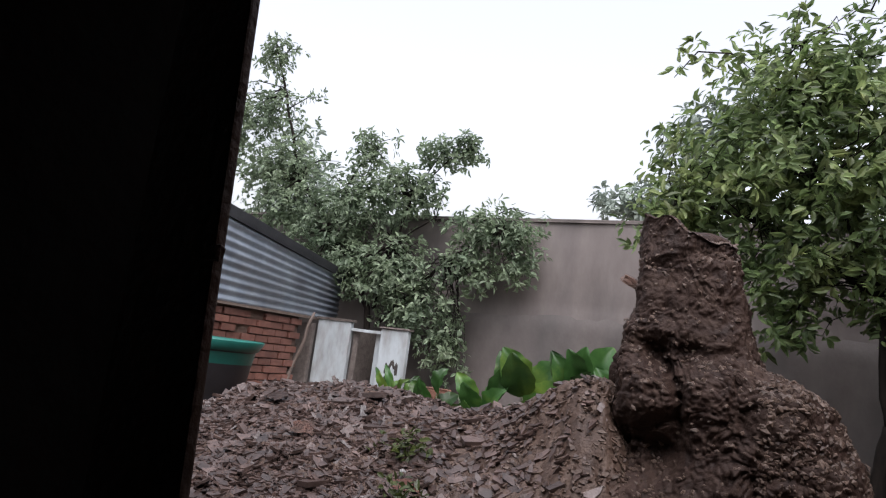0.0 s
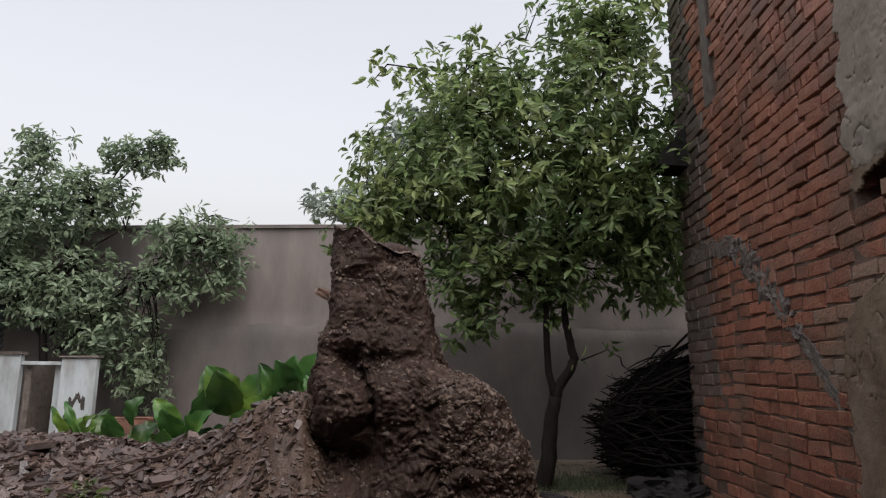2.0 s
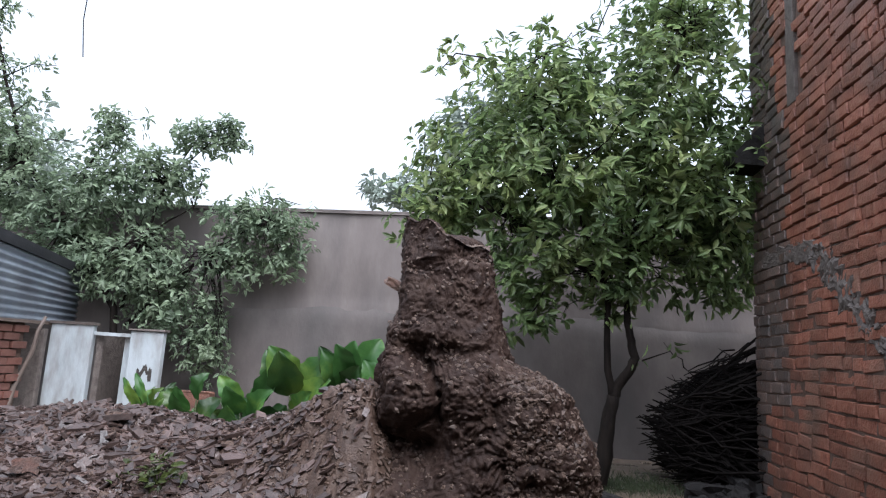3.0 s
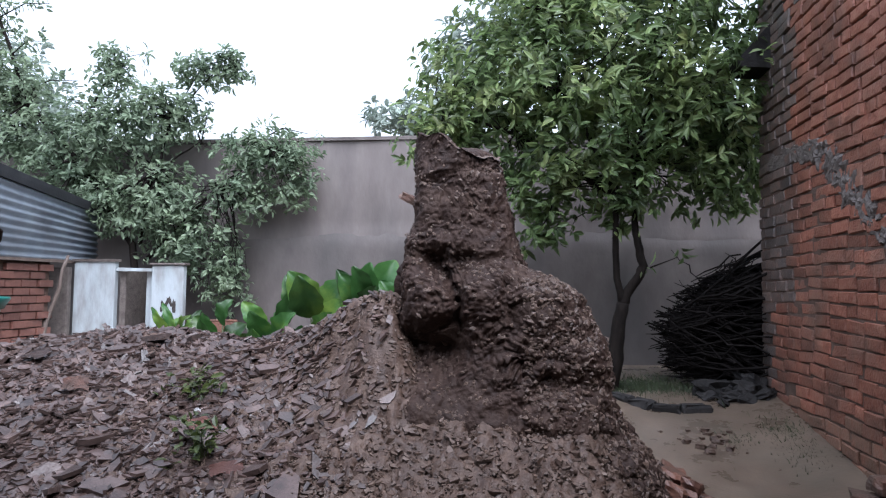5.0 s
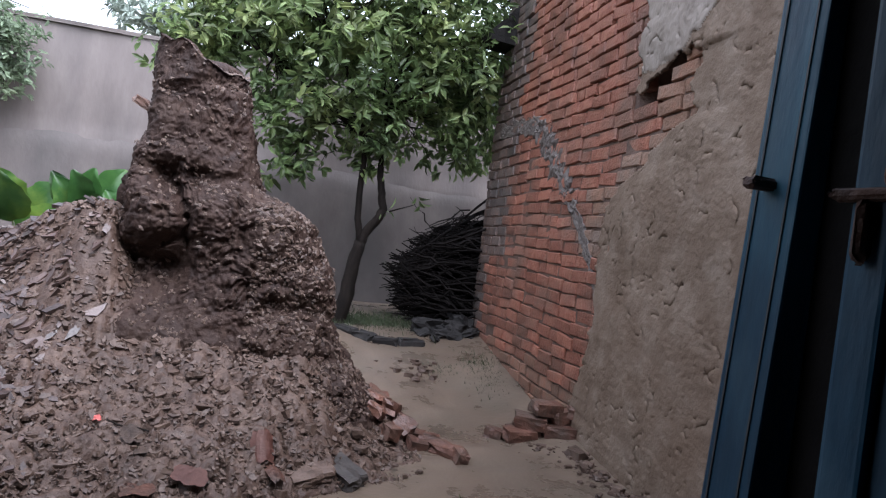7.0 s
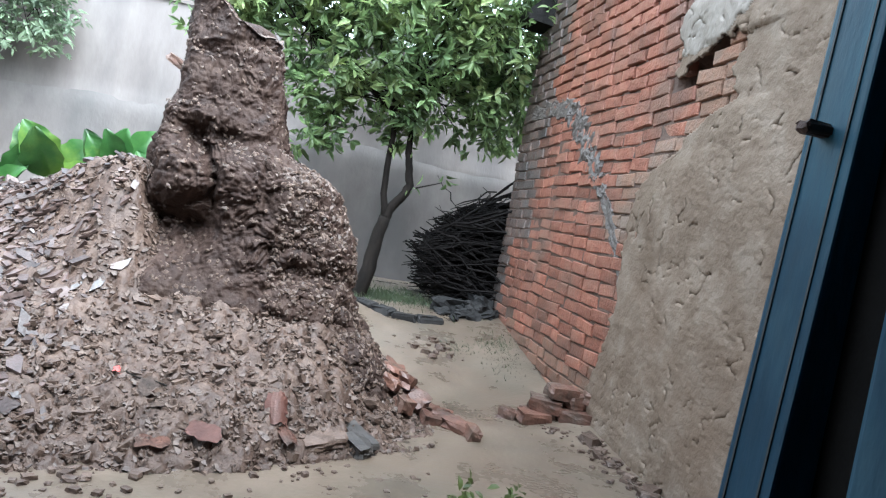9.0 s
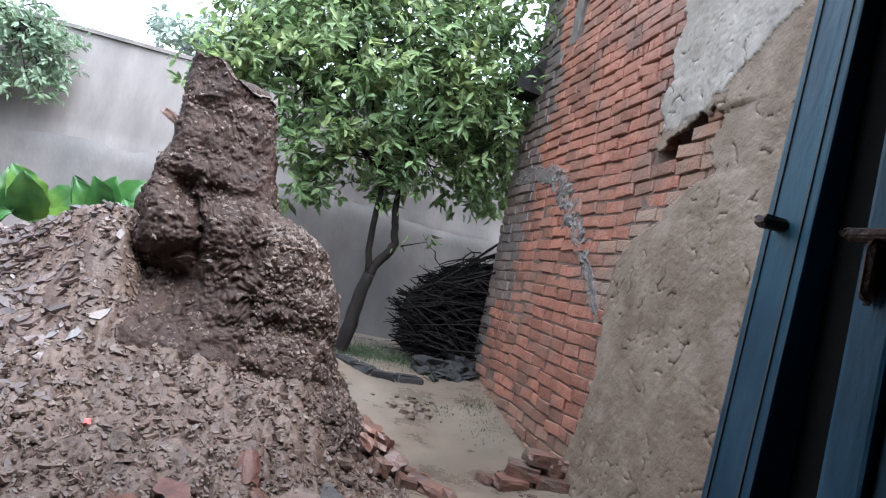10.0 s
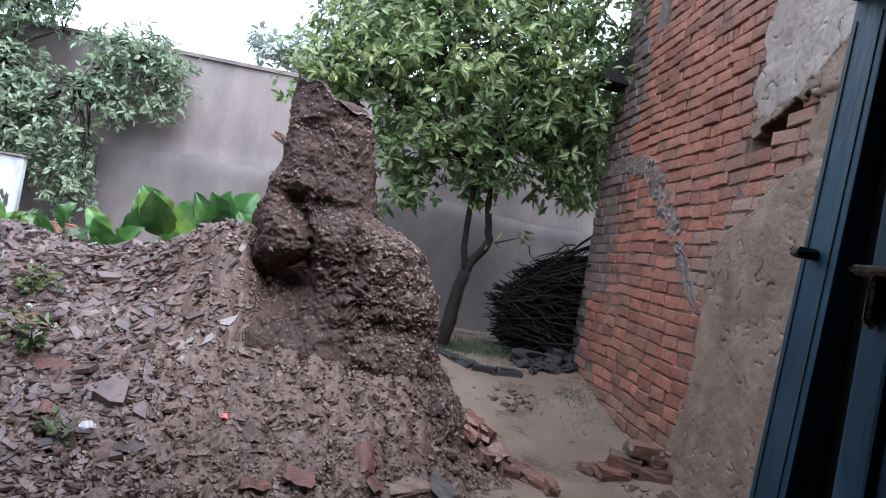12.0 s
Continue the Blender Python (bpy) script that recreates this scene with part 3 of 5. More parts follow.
def build_brick_wall():
    root = new("wall_east", None)
    tagged(root, "house side wall of bare red brick, part plastered", "wall", kind="structure")
    part("core", box_bm((2.15, 0.56, -0.2), (2.3, 6.30, 5.0)), MORTAR, root, "dark mud mortar behind the bricks")
    part("house_block", box_bm((2.3, 0.6, -0.2), (6.0, 6.28, 5.0)), MORTAR, root)
    ys, zs = np.arange(2.7, 6.31, 0.03), np.arange(0.0, 4.95, 0.03)
    vs = []
    for z in zs:
        for y in ys:
            deep = 2.005 + 0.017 * float(smooth01(2.0, 2.7, np.float64(z)))
            vs.append((deep + (0.12 if any(in_hole(y + a, z + b) for a in (-0.08, 0, 0.08) for b in (-0.04, 0, 0.04)) else 0) + 0.010 * noise.noise(Vector((y * 3, z * 3, 7))) + 0.009 * noise.noise(Vector((y * 17, z * 17, 3))), y, z))
    mo = new("mortar", mesh_of("mortar", vs, [f[::-1] for f in grid_faces(len(ys), len(zs))], MORTAR, True))
    mo.parent = root
    tagged(mo, "brown mud mortar between the bricks")
    # plaster coat over the near stretch
    ys = np.concatenate([np.arange(0.54, 2.0, 0.06), np.arange(2.0, 4.3, 0.0095)])
    zs = np.concatenate([np.arange(0.05, 3.3, 0.0095), np.arange(3.3, 4.6, 0.04)])
    vs, ok = [], []
    for z in zs:
        e = plaster_edge(z)
        for y in ys:
            d = 0.016 * noise.noise(Vector((y * 2.2, z * 2.2, 1))) + 0.005 * noise.noise(Vector((y * 7, z * 7, 4))) + 0.003 * noise.noise(Vector((y * 24, z * 24, 8)))
            # short cracks and pockmarks, in patches
            patch = noise.noise(Vector((y * 1.7, z * 1.7, 30)))
            if patch > -0.15:
                k = noise.noise(Vector((y * 6, z * 9, 14)))
                if abs(k) < 0.05 and noise.noise(Vector((y * 8, z * 8, 51))) > 0.12:
                    d -= 0.020
                    if k > 0.015:
                        d += 0.024
                pock = noise.noise(Vector((y * 27, z * 34, 18)))
                if pock > 0.60 and patch > 0.1:
                    d -= 0.012
            # lumps of grit standing out of the coat, thickest in patches
            grit = noise.noise(Vector((y * 2.4, z * 2.0, 90))) + 0.25
            if grit > 0:
                near, _ = noise.voronoi(Vector((y * 30, z * 38, 5)))
                d += min(grit, 0.5) * (0.020 * max(0.42 - near[0], 0) - 0.014 * max(0.10 - (near[1] - near[0]), 0))
            d += 0.003 * noise.noise(Vector((y * 38, z * 38, 12)))
            if z > upper_line(y):
                d += 0.009
            thin = 0.0165 * (1 - float(smooth01(0.0, 0.42, np.float64(e - y + 0.16 * noise.noise(Vector((y * 3, z * 3, 77)))))))
            vs.append((1.978 + thin - d * (1 - thin * 30), y + 0.006 * noise.noise(Vector((y * 61, z * 61, 1))), z + 0.006 * noise.noise(Vector((y * 61, z * 61, 9)))))
            over = 2.98 < y < 3.54 + 0.05 * noise.noise(Vector((z * 14, y * 9, 2))) and 2.43 - 0.13 * (y - 3.04) / 0.40 < z < 2.6
            ok.append((y < e or over) and not in_hole(y, z))
    fs = [f for f in grid_faces(len(ys), len(zs)) if all(ok[i] for i in f)]
    me = mesh_of("plaster", vs, [f[::-1] for f in fs], PLASTER, True)
    me.materials.append(PLASTER_GREY)
    for p in me.polygons:
        if p.center.z > upper_line(p.center.y):
            p.material_index = 1
    pl = new("plaster", me)
    pl.parent = root
    tagged(pl, "cracked grey-buff mud plaster")
    sol = pl.modifiers.new("thick", "SOLIDIFY")
    sol.thickness, sol.offset = 0.02, 1.0
    return root


def build_bricks(root):
    """Uneven courses of brick; those nearest are pieces of their own."""
    r = random.Random(5)
    shapes = []
    for k in range(14):
        bm = bmesh.new()
        corners = [(-0.5, -0.5), (0.5, -0.5), (0.5, 0.5), (-0.5, 0.5)]
        rear = [bm.verts.new((0.03, a * 0.97, b * 0.97)) for a, b in corners]
        rim = [bm.verts.new((-0.026 + r.uniform(-0.002, 0.002), a * (1 - r.uniform(0, 0.06)), b * (1 - r.uniform(0, 0.12)))) for a, b in corners]
        face = [bm.verts.new((-0.034 + r.uniform(-0.002, 0.002), v.co.y * r.uniform(0.93, 0.97), v.co.z * r.uniform(0.84, 0.93))) for v in rim]
        mid = bm.verts.new((-0.036, r.uniform(-0.1, 0.1), r.uniform(-0.1, 0.1)))
        for a in range(4):
            b = (a + 1) % 4
            bm.faces.new((rear[a], rear[b], rim[b], rim[a]))
            bm.faces.new((rim[a], rim[b], face[b], face[a]))
            bm.faces.new((face[a], face[b], mid))
        bmesh.ops.recalc_face_normals(bm, faces=bm.faces[:])
        me = bpy.data.meshes.new("brick")
        bm.to_mesh(me)
        bm.free()
        me.materials.append(BRICK)
        shapes.append(me)
    smeared = []
    for me in shapes:
        q = me.copy()
        q.materials[0] = BRICK_SMEAR
        smeared.append(q)
    rest, grimy, splashed = [], [], []
    count = 0
    c = 0
    z = 0.12
    while z < 4.95:
        h = 0.091
        on_end = {25: (4.15, 4.72), 32: (3.7, 4.4), 37: (3.6, 5.0)}.get(c, (0.0, 0.0))
        step = 0.242
        y = 6.315
        first = 0.115 if c % 2 else step
        e = plaster_edge(z + 0.04) - 0.42
        k = 0
        while y > e:
            soldier = on_end[0] < y < on_end[1]
            w = 0.066 if soldier else first if k == 0 else step * r.uniform(0.93, 1.06)
            if r.random() < 0.10 and not soldier:
                w *= 0.52
            yc = y - w / 2
            gap_here = any(in_hole(yc + a, z + 0.045 + b) for a in (-0.04, 0, 0.04) for b in (-0.02, 0, 0.02))
            sag = 0.030 * noise.noise(Vector((yc * 0.9, z * 0.6, 4))) + 0.016 * noise.noise(Vector((yc * 3, z * 2.5, 4)))
            if not gap_here and r.random() > 0.004 and not (5.32 < yc < 5.52 and z > 3.52):
                m = pose(2.027 + r.uniform(-0.009, 0.007), yc, z + h / 2 + sag, r.gauss(0, 2.3), r.uniform(-4, 4), r.uniform(-2.4, 2.4)) @ Matrix.Diagonal((1, w - r.uniform(0.004, 0.014), h - r.uniform(0.003, 0.011), 1))
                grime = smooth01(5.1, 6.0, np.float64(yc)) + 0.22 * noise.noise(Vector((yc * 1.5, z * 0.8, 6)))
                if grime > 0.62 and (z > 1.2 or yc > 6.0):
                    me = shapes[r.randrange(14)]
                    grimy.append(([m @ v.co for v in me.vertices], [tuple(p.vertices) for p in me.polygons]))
                elif z < 0.40 + 0.25 * noise.noise(Vector((yc * 2, 3, 8))):
                    me = shapes[r.randrange(14)]
                    splashed.append(([m @ v.co for v in me.vertices], [tuple(p.vertices) for p in me.polygons]))
                elif 0.30 < z < 2.55 and yc < 5.35 and count < 300:
                    near = yc - e - 0.42 < 0.34 + 0.5 * noise.noise(Vector((yc * 3, z * 3, 21))) and 1.25 < z < 2.4
                    b = new("brick", (smeared if near else shapes)[r.randrange(14)])
                    b.parent = root
                    b.matrix_world = m
                    count += 1
                else:
                    me = shapes[r.randrange(14)]
                    rest.append(([m @ v.co for v in me.vertices], [tuple(p.vertices) for p in me.polygons]))
            y -= w
            k += 1
        z += h
        c += 1
    vs, fs = join(rest)
    ob = new("brickwork", mesh_of("brickwork", vs, fs, BRICK_FAR))
    ob.parent = root
    tagged(ob, "upper and far courses of red brick", kind="stuff")
    vs, fs = join(splashed)
    ob = new("splashed_brickwork", mesh_of("splashed_brickwork", vs, fs, BRICK_LOW))
    ob.parent = root
    tagged(ob, "mud-splashed lowest courses of brick", kind="stuff")
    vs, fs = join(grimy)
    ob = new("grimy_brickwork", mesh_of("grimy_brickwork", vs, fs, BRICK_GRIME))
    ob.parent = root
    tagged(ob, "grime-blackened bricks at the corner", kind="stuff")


def build_wall_details(root):
    # grey cement band at the corner and the scar that runs down across the bricks
    vs, fs = [], []
    pts = [(6.30, 2.40, 0.075), (5.7, 2.38, 0.075), (5.22, 2.35, 0.095), (4.95, 2.20, 0.145), (4.74, 2.02, 0.125), (4.45, 1.80, 0.095), (4.22, 1.60, 0.060), (4.05, 1.40, 0.045), (3.88, 1.22, 0.040), (3.78, 1.06, 0.03)]
    n, m = 190, 13
    for i in range(n):
        t = i / (n - 1) * (len(pts) - 1)
        k = min(int(t), len(pts) - 2)
        a, b = pts[k], pts[k + 1]
        f = t - k
        y, z, w = (a[q] + (b[q] - a[q]) * f for q in range(3))
        y += 0.04 * noise.noise(Vector((i * 0.09, 4, 1)))
        crust = 0.45 if t < 2.2 else 1.9 if t < 6.0 else 0.5
        dy, dz = b[0] - a[0], b[1] - a[1]
        L = math.hypot(dy, dz)
        px, pz = -dz / L, dy / L
        for j in range(m):
            u = j / (m - 1) * 2 - 1
            side = 3 if u > 0 else 8
            sj = u * w * (1 + 0.7 * crust ** 0.5 * noise.noise(Vector((i * 0.13, 1, side))) + 0.45 * crust ** 0.5 * noise.noise(Vector((i * 0.47, 2, side))))
            h = 0.004 + crust * (0.014 * noise.noise(Vector((y * 14, z * 14, u * 2))) + 0.010 * noise.noise(Vector((i * 0.55, j * 0.8, 3))))
            vs.append((1.994 - max(h, -0.014) if 0 < j < m - 1 else 2.014, y + px * sj, z + pz * sj))
    ob = new("cement_scar", mesh_of("cement_scar", vs, grid_faces(m, n), CEMENT))
    ob.parent = root
    tagged(ob, "rough grey cement smeared along a crack")
    # the old window jamb above
    part("jamb", box_bm((1.992, 5.345, 3.55), (2.05, 5.495, 4.98), 0.006), CEMENT, root, "faded blue-grey window jamb")
    # weathered bracket of the eave that juts out at the corner
    bm = bmesh.new()
    lo = [(1.74, 6.0, 3.24), (2.02, 6.0, 3.22), (2.02, 6.33, 3.22), (1.74, 6.33, 3.24), (1.74, 6.0, 3.32), (2.02, 6.0, 3.64), (2.02, 6.33, 3.64), (1.74, 6.33, 3.32)]
    q = [bm.verts.new(p) for p in lo]
    for f in ((3, 2, 1, 0), (4, 5, 6, 7), (0, 1, 5, 4), (1, 2, 6, 5), (2, 3, 7, 6), (3, 0, 4, 7)):
        bm.faces.new([q[i] for i in f])
    part("eave_bracket", bm, STONE, root, "dark weathered concrete eave bracket")


# ---- house door and room ----
def build_room():
    def slab(name, lo, hi, mat, label, cat):
        ob = part(name, box_bm(lo, hi), mat)
        return tagged(ob, label, cat, kind="structure")
    y0, y1 = 0.38, 0.535
    # Front walls are carried up to 3.1 m, out of view, to shade the yard.
    slab("wall_front_left", (-5.0, y0, -0.2), (-0.52, y1, 3.1), ROOM_SHADE, "interior wall beside the doorway, indoor shade in its colour", "wall")
    slab("wall_front_right", (0.505, y0, -0.2), (2.0, y1, 3.1), ROOM_SHADE, "interior wall beside the doorway, indoor shade in its colour", "wall")
    slab("wall_front_top", (-0.52, y0, 1.72), (0.505, y1, 3.1), ROOM_SHADE, "wall over the doorway, indoor shade in its colour", "wall")
    slab("wall_room_left", (-1.9, -3.0, -0.1), (-1.75, y0, 2.4), ROOM_SHADE, "room wall, indoor shade in its colour", "wall")
    slab("wall_room_right", (1.75, -3.0, -0.1), (1.9, y0, 2.4), ROOM_SHADE, "room wall, indoor shade in its colour", "wall")
    slab("wall_room_back", (-1.9, -3.15, -0.1), (1.9, -3.0, 2.4), ROOM_SHADE, "room wall, indoor shade in its colour", "wall")
    slab("floor", (-1.75, -3.0, -0.1), (1.75, y0, 0.03), ROOM_SHADE, "earthen room floor, indoor shade in its colour", "floor")
    # Unseen slab, added to cut the sky light on surfaces facing the doorway.
    slab("eave", (-5.0, y0, 3.1), (1.97, 0.95, 3.18), CEMENT, "unseen plain eave added to shade the yard", "eave")
    slab("ceiling", (-1.9, -3.15, 2.4), (1.9, y0, 2.5), ROOM_SHADE, "room ceiling, indoor shade in its colour", "ceiling")


def build_door():
    door = new("door_1", None)
    tagged(door, "blue painted steel door frame with a leaf standing open inwards", "door", kind="structure")

    def leaning(lo, hi, k, bevel=0.003):
        bm = box_bm(lo, hi, bevel)
        for v in bm.verts:
            v.co.x += k * (v.co.z - 1.3)
        return bm
    r = part("stile", leaning((0.473, 0.535, 0.03), (0.518, 0.60, 1.70), 0.042), BLUE, door, "scratched blue steel stile")
    for y in (0.548, 0.590):
        part("groove", leaning((0.4715, y - 0.0012, 0.04), (0.4732, y + 0.0012, 1.66), 0.042, 0), TARP, r, "dark seam")
    # Left stile is dark rust, not blue: its backlit shade is in the colour.
    l = part("stile", leaning((-0.60, 0.588, 0.03), (-0.487, 0.60, 1.70), -0.055), RUST, door, "iron stile, dark colour standing in for backlit shade")
    head = box_bm((-0.55, 0.535, 1.668), (0.53, 0.60, 1.76), 0.003)
    for v in head.verts:
        v.co.z += 0.042 * v.co.x
    # The rail shares the room's near-black colour, so it stands as a silhouette.
    part("head_rail", head, ROOM_SHADE, door, "iron head rail, indoor shade in its colour")
    part("keeper", box_bm((0.449, 0.566, 1.364), (0.4855, 0.584, 1.376), 0.004, 0.0015, 3), RUST, r, "rusty iron keeper lug")
    part("keeper", box_bm((-0.495, 0.580, 1.335), (-0.478, 0.588, 1.348), 0.003, 0.001, 4), RUST, l, "rusty iron keeper lug")
    part("threshold", box_bm((-0.52, 0.385, -0.1), (0.505, 0.60, 0.06), 0.01), CEMENT, door, "worn cement sill")
    leaf = new("leaf", None)
    leaf.parent = door
    leaf.matrix_world = pose(0.472, 0.455, 0, 0, 0, -80)
    part("sheet", box_bm((0.0, -0.010, 0.05), (0.9, 0.010, 1.66), 0.003), BLUE, leaf, "blue steel sheet door leaf")
    part("edge_frame", box_bm((0.0, -0.020, 0.05), (0.035, 0.020, 1.66), 0.004), BLUE, leaf)
    part("bolt", box_bm((-0.012, -0.036, 1.347), (0.09, -0.020, 1.357), 0.006, 0.002, 5), RUST, leaf, "rusty sliding bolt")
    part("hasp", box_bm((0.010, -0.034, 1.297), (0.022, -0.020, 1.347), 0.007, 0.002, 6), RUST, leaf, "rusty hanging hasp")
    part("staple", box_bm((0.03, -0.034, 1.357), (0.043, -0.020, 1.385), 0.007, 0.002, 7), RUST, leaf, "rusty staple")
    return door


# ---- trees ----
def tree(name, limbs, lobes, whorls, seed, leaf_mat, label, length=0.145, width=0.05, sprigs=(), per=7, droop=0.5):
    rng = np.random.default_rng(seed)
    root = new(name, None)
    tagged(root, label, "tree")
    pieces = []
    for pts, r0, r1 in limbs:
        full = []
        for a, b in zip(pts[:-1], pts[1:]):
            seg = wobble(a, b, 5, 0.012, seed + len(full))
            full += seg if not full else seg[1:]
        k = len(full)
        pieces.append(tube(full, [r0 + (r1 - r0) * i / (k - 1) for i in range(k)], 9))
    p, a = blobs(rng, lobes, whorls)
    # twigs that carry the whorls
    ends = [Vector(q) for pts, _, _ in limbs for q in pts[1:] if q[2] > 2.0]
    for i in range(0, len(p), 9):
        e = Vector(p[i])
        s = min(ends, key=lambda q: (q - e).length)
        pieces.append(tube(wobble(s, e, 5, 0.06, i), [0.009, 0.008, 0.006, 0.005, 0.003], 4))
    for pts in sprigs:
        full = [Vector(q) for q in pts]
        pieces.append(tube(full, [0.009] * (len(full) - 1) + [0.004], 5))
        for s, e in zip(full[:-1], full[1:]):
            for t in np.linspace(0.1, 1.0, 6):
                if rng.random() < 0.3:
                    continue
                c = s.lerp(e, t) + Vector(rng.normal(scale=0.07, size=3))
                p = np.vstack([p, [c.x, c.y, c.z]])
                d = ((e - s).normalized() * 0.6 + Vector(rng.normal(scale=0.6, size=3)) + Vector((0.5, 0, 0))).normalized()
                a = np.vstack([a, [d.x, d.y, d.z]])
    vs, fs = join(pieces)
    t = new("trunk", mesh_of("trunk", vs, fs, BARK, True))
    t.parent = root
    tagged(t, "dark wet trunk and branches")
    c = new("crown", leaves_mesh("crown", p, a, rng, leaf_mat, per, length, width, droop=droop))
    c.parent = root
    return root


# ---- build: setting ----
build_ground()
build_back_wall()
east = build_brick_wall()
build_wall_details(east)
build_room()
build_door()

# ---- build: mound and ruin ----
build_mound()
build_ruin()
rng = np.random.default_rng(11)
scatter("tile_chips", rng, 36000, (-5.0, -0.5, 1.9, 4.8), 0.021, CHIP, "wet grey-brown broken tile chips on the heap", "chips", thick=0.4, tilt=0.28, keep=lambda x, y: rng.uniform(size=len(x)) < np.clip((-0.75 - x) / 1.2, 0.0, 1))
scatter("tile_shards", rng, 5500, (-5.0, -0.7, 1.9, 4.8), 0.023, CHIP, "larger flat tile shards strewn over the heap", "chips", thick=0.3, tilt=0.25, lift=0.012, keep=lambda x, y: rng.uniform(size=len(x)) < np.clip((-1.1 - x) / 1.2, 0.0, 1))
scatter("mud_flakes", rng, 5000, (-2.2, 0.95, 2.2, 3.75), 0.0105, CLAY, "wet flakes of mud lying along the slope", "flakes", thick=0.6, tilt=0.4, long=1.6, lift=-0.001, grain=1.5)
scatter("mud_crumbs", rng, 14000, (-2.4, 1.0, 2.2, 4.2), 0.0075, CLAY, "small wet mud crumbs on the slope", "crumbs", thick=1.2, tilt=0.7, long=1.3, lift=-0.001)

# ---- build: trees ----
tree("guava_tree", [
    ([(0.69, 6.45, 0.25), (0.70, 6.45, 0.45), (0.76, 6.45, 0.85), (0.81, 6.45, 1.17)], 0.088, 0.058),
    ([(0.80, 6.45, 1.15), (0.745, 6.45, 1.65), (0.72, 6.45, 2.3), (0.3, 6.5, 3.2)], 0.036, 0.02),
    ([(0.80, 6.45, 1.15), (0.90, 6.45, 1.34), (1.00, 6.45, 1.52), (0.95, 6.45, 1.72), (0.92, 6.45, 1.95), (0.93, 6.5, 2.5), (1.2, 6.6, 3.6), (1.5, 6.6, 4.8)], 0.052, 0.015),
    ([(0.92, 6.5, 2.4), (1.6, 6.6, 3.2), (2.3, 6.6, 4.2)], 0.035, 0.012),
    ([(0.72, 6.45, 2.2), (-0.2, 6.5, 2.8), (-0.9, 6.4, 3.0)], 0.03, 0.01),
    ([(0.3, 6.5, 3.1), (0.0, 6.5, 4.0), (0.1, 6.5, 4.5)], 0.02, 0.008),
], [(0.4, 6.6, 3.3, 1.35, 1.0, 0.95), (1.3, 6.7, 4.1, 1.05, 0.9, 1.1), (-0.35, 6.5, 3.25, 0.85, 0.7, 0.6), (-0.95, 6.4, 2.8, 0.5, 0.5, 0.35), (0.1, 6.5, 4.1, 0.75, 0.6, 0.5),
    (1.5, 6.6, 3.0, 0.8, 0.8, 0.75), (0.55, 6.5, 2.45, 0.8, 0.6, 0.4), (-0.1, 6.4, 2.15, 0.3, 0.3, 0.4), (1.55, 6.7, 5.0, 0.6, 0.6, 0.45), (2.1, 7.1, 2.9, 0.5, 0.5, 0.7), (0.85, 6.45, 2.1, 0.3, 0.3, 0.25), (1.7, 6.7, 2.45, 0.4, 0.4, 0.5), (0.15, 6.45, 2.0, 0.25, 0.25, 0.3)],
    2750, 3, LEAF, "leafy green guava tree with a dark forked trunk",
    sprigs=[[(-0.2, 6.4, 4.1), (-0.5, 6.4, 4.4), (-0.8, 6.4, 4.45), (-1.0, 6.4, 4.2)], [(0.0, 6.4, 4.4), (0.05, 6.4, 4.8)], [(0.6, 6.4, 4.7), (0.75, 6.4, 5.1)],
            [(0.2, 6.4, 2.2), (0.1, 6.4, 1.95), (-0.05, 6.4, 1.72)], [(1.05, 6.4, 1.5), (1.3, 6.4, 1.6)]], length=0.128, width=0.046, droop=0.75)
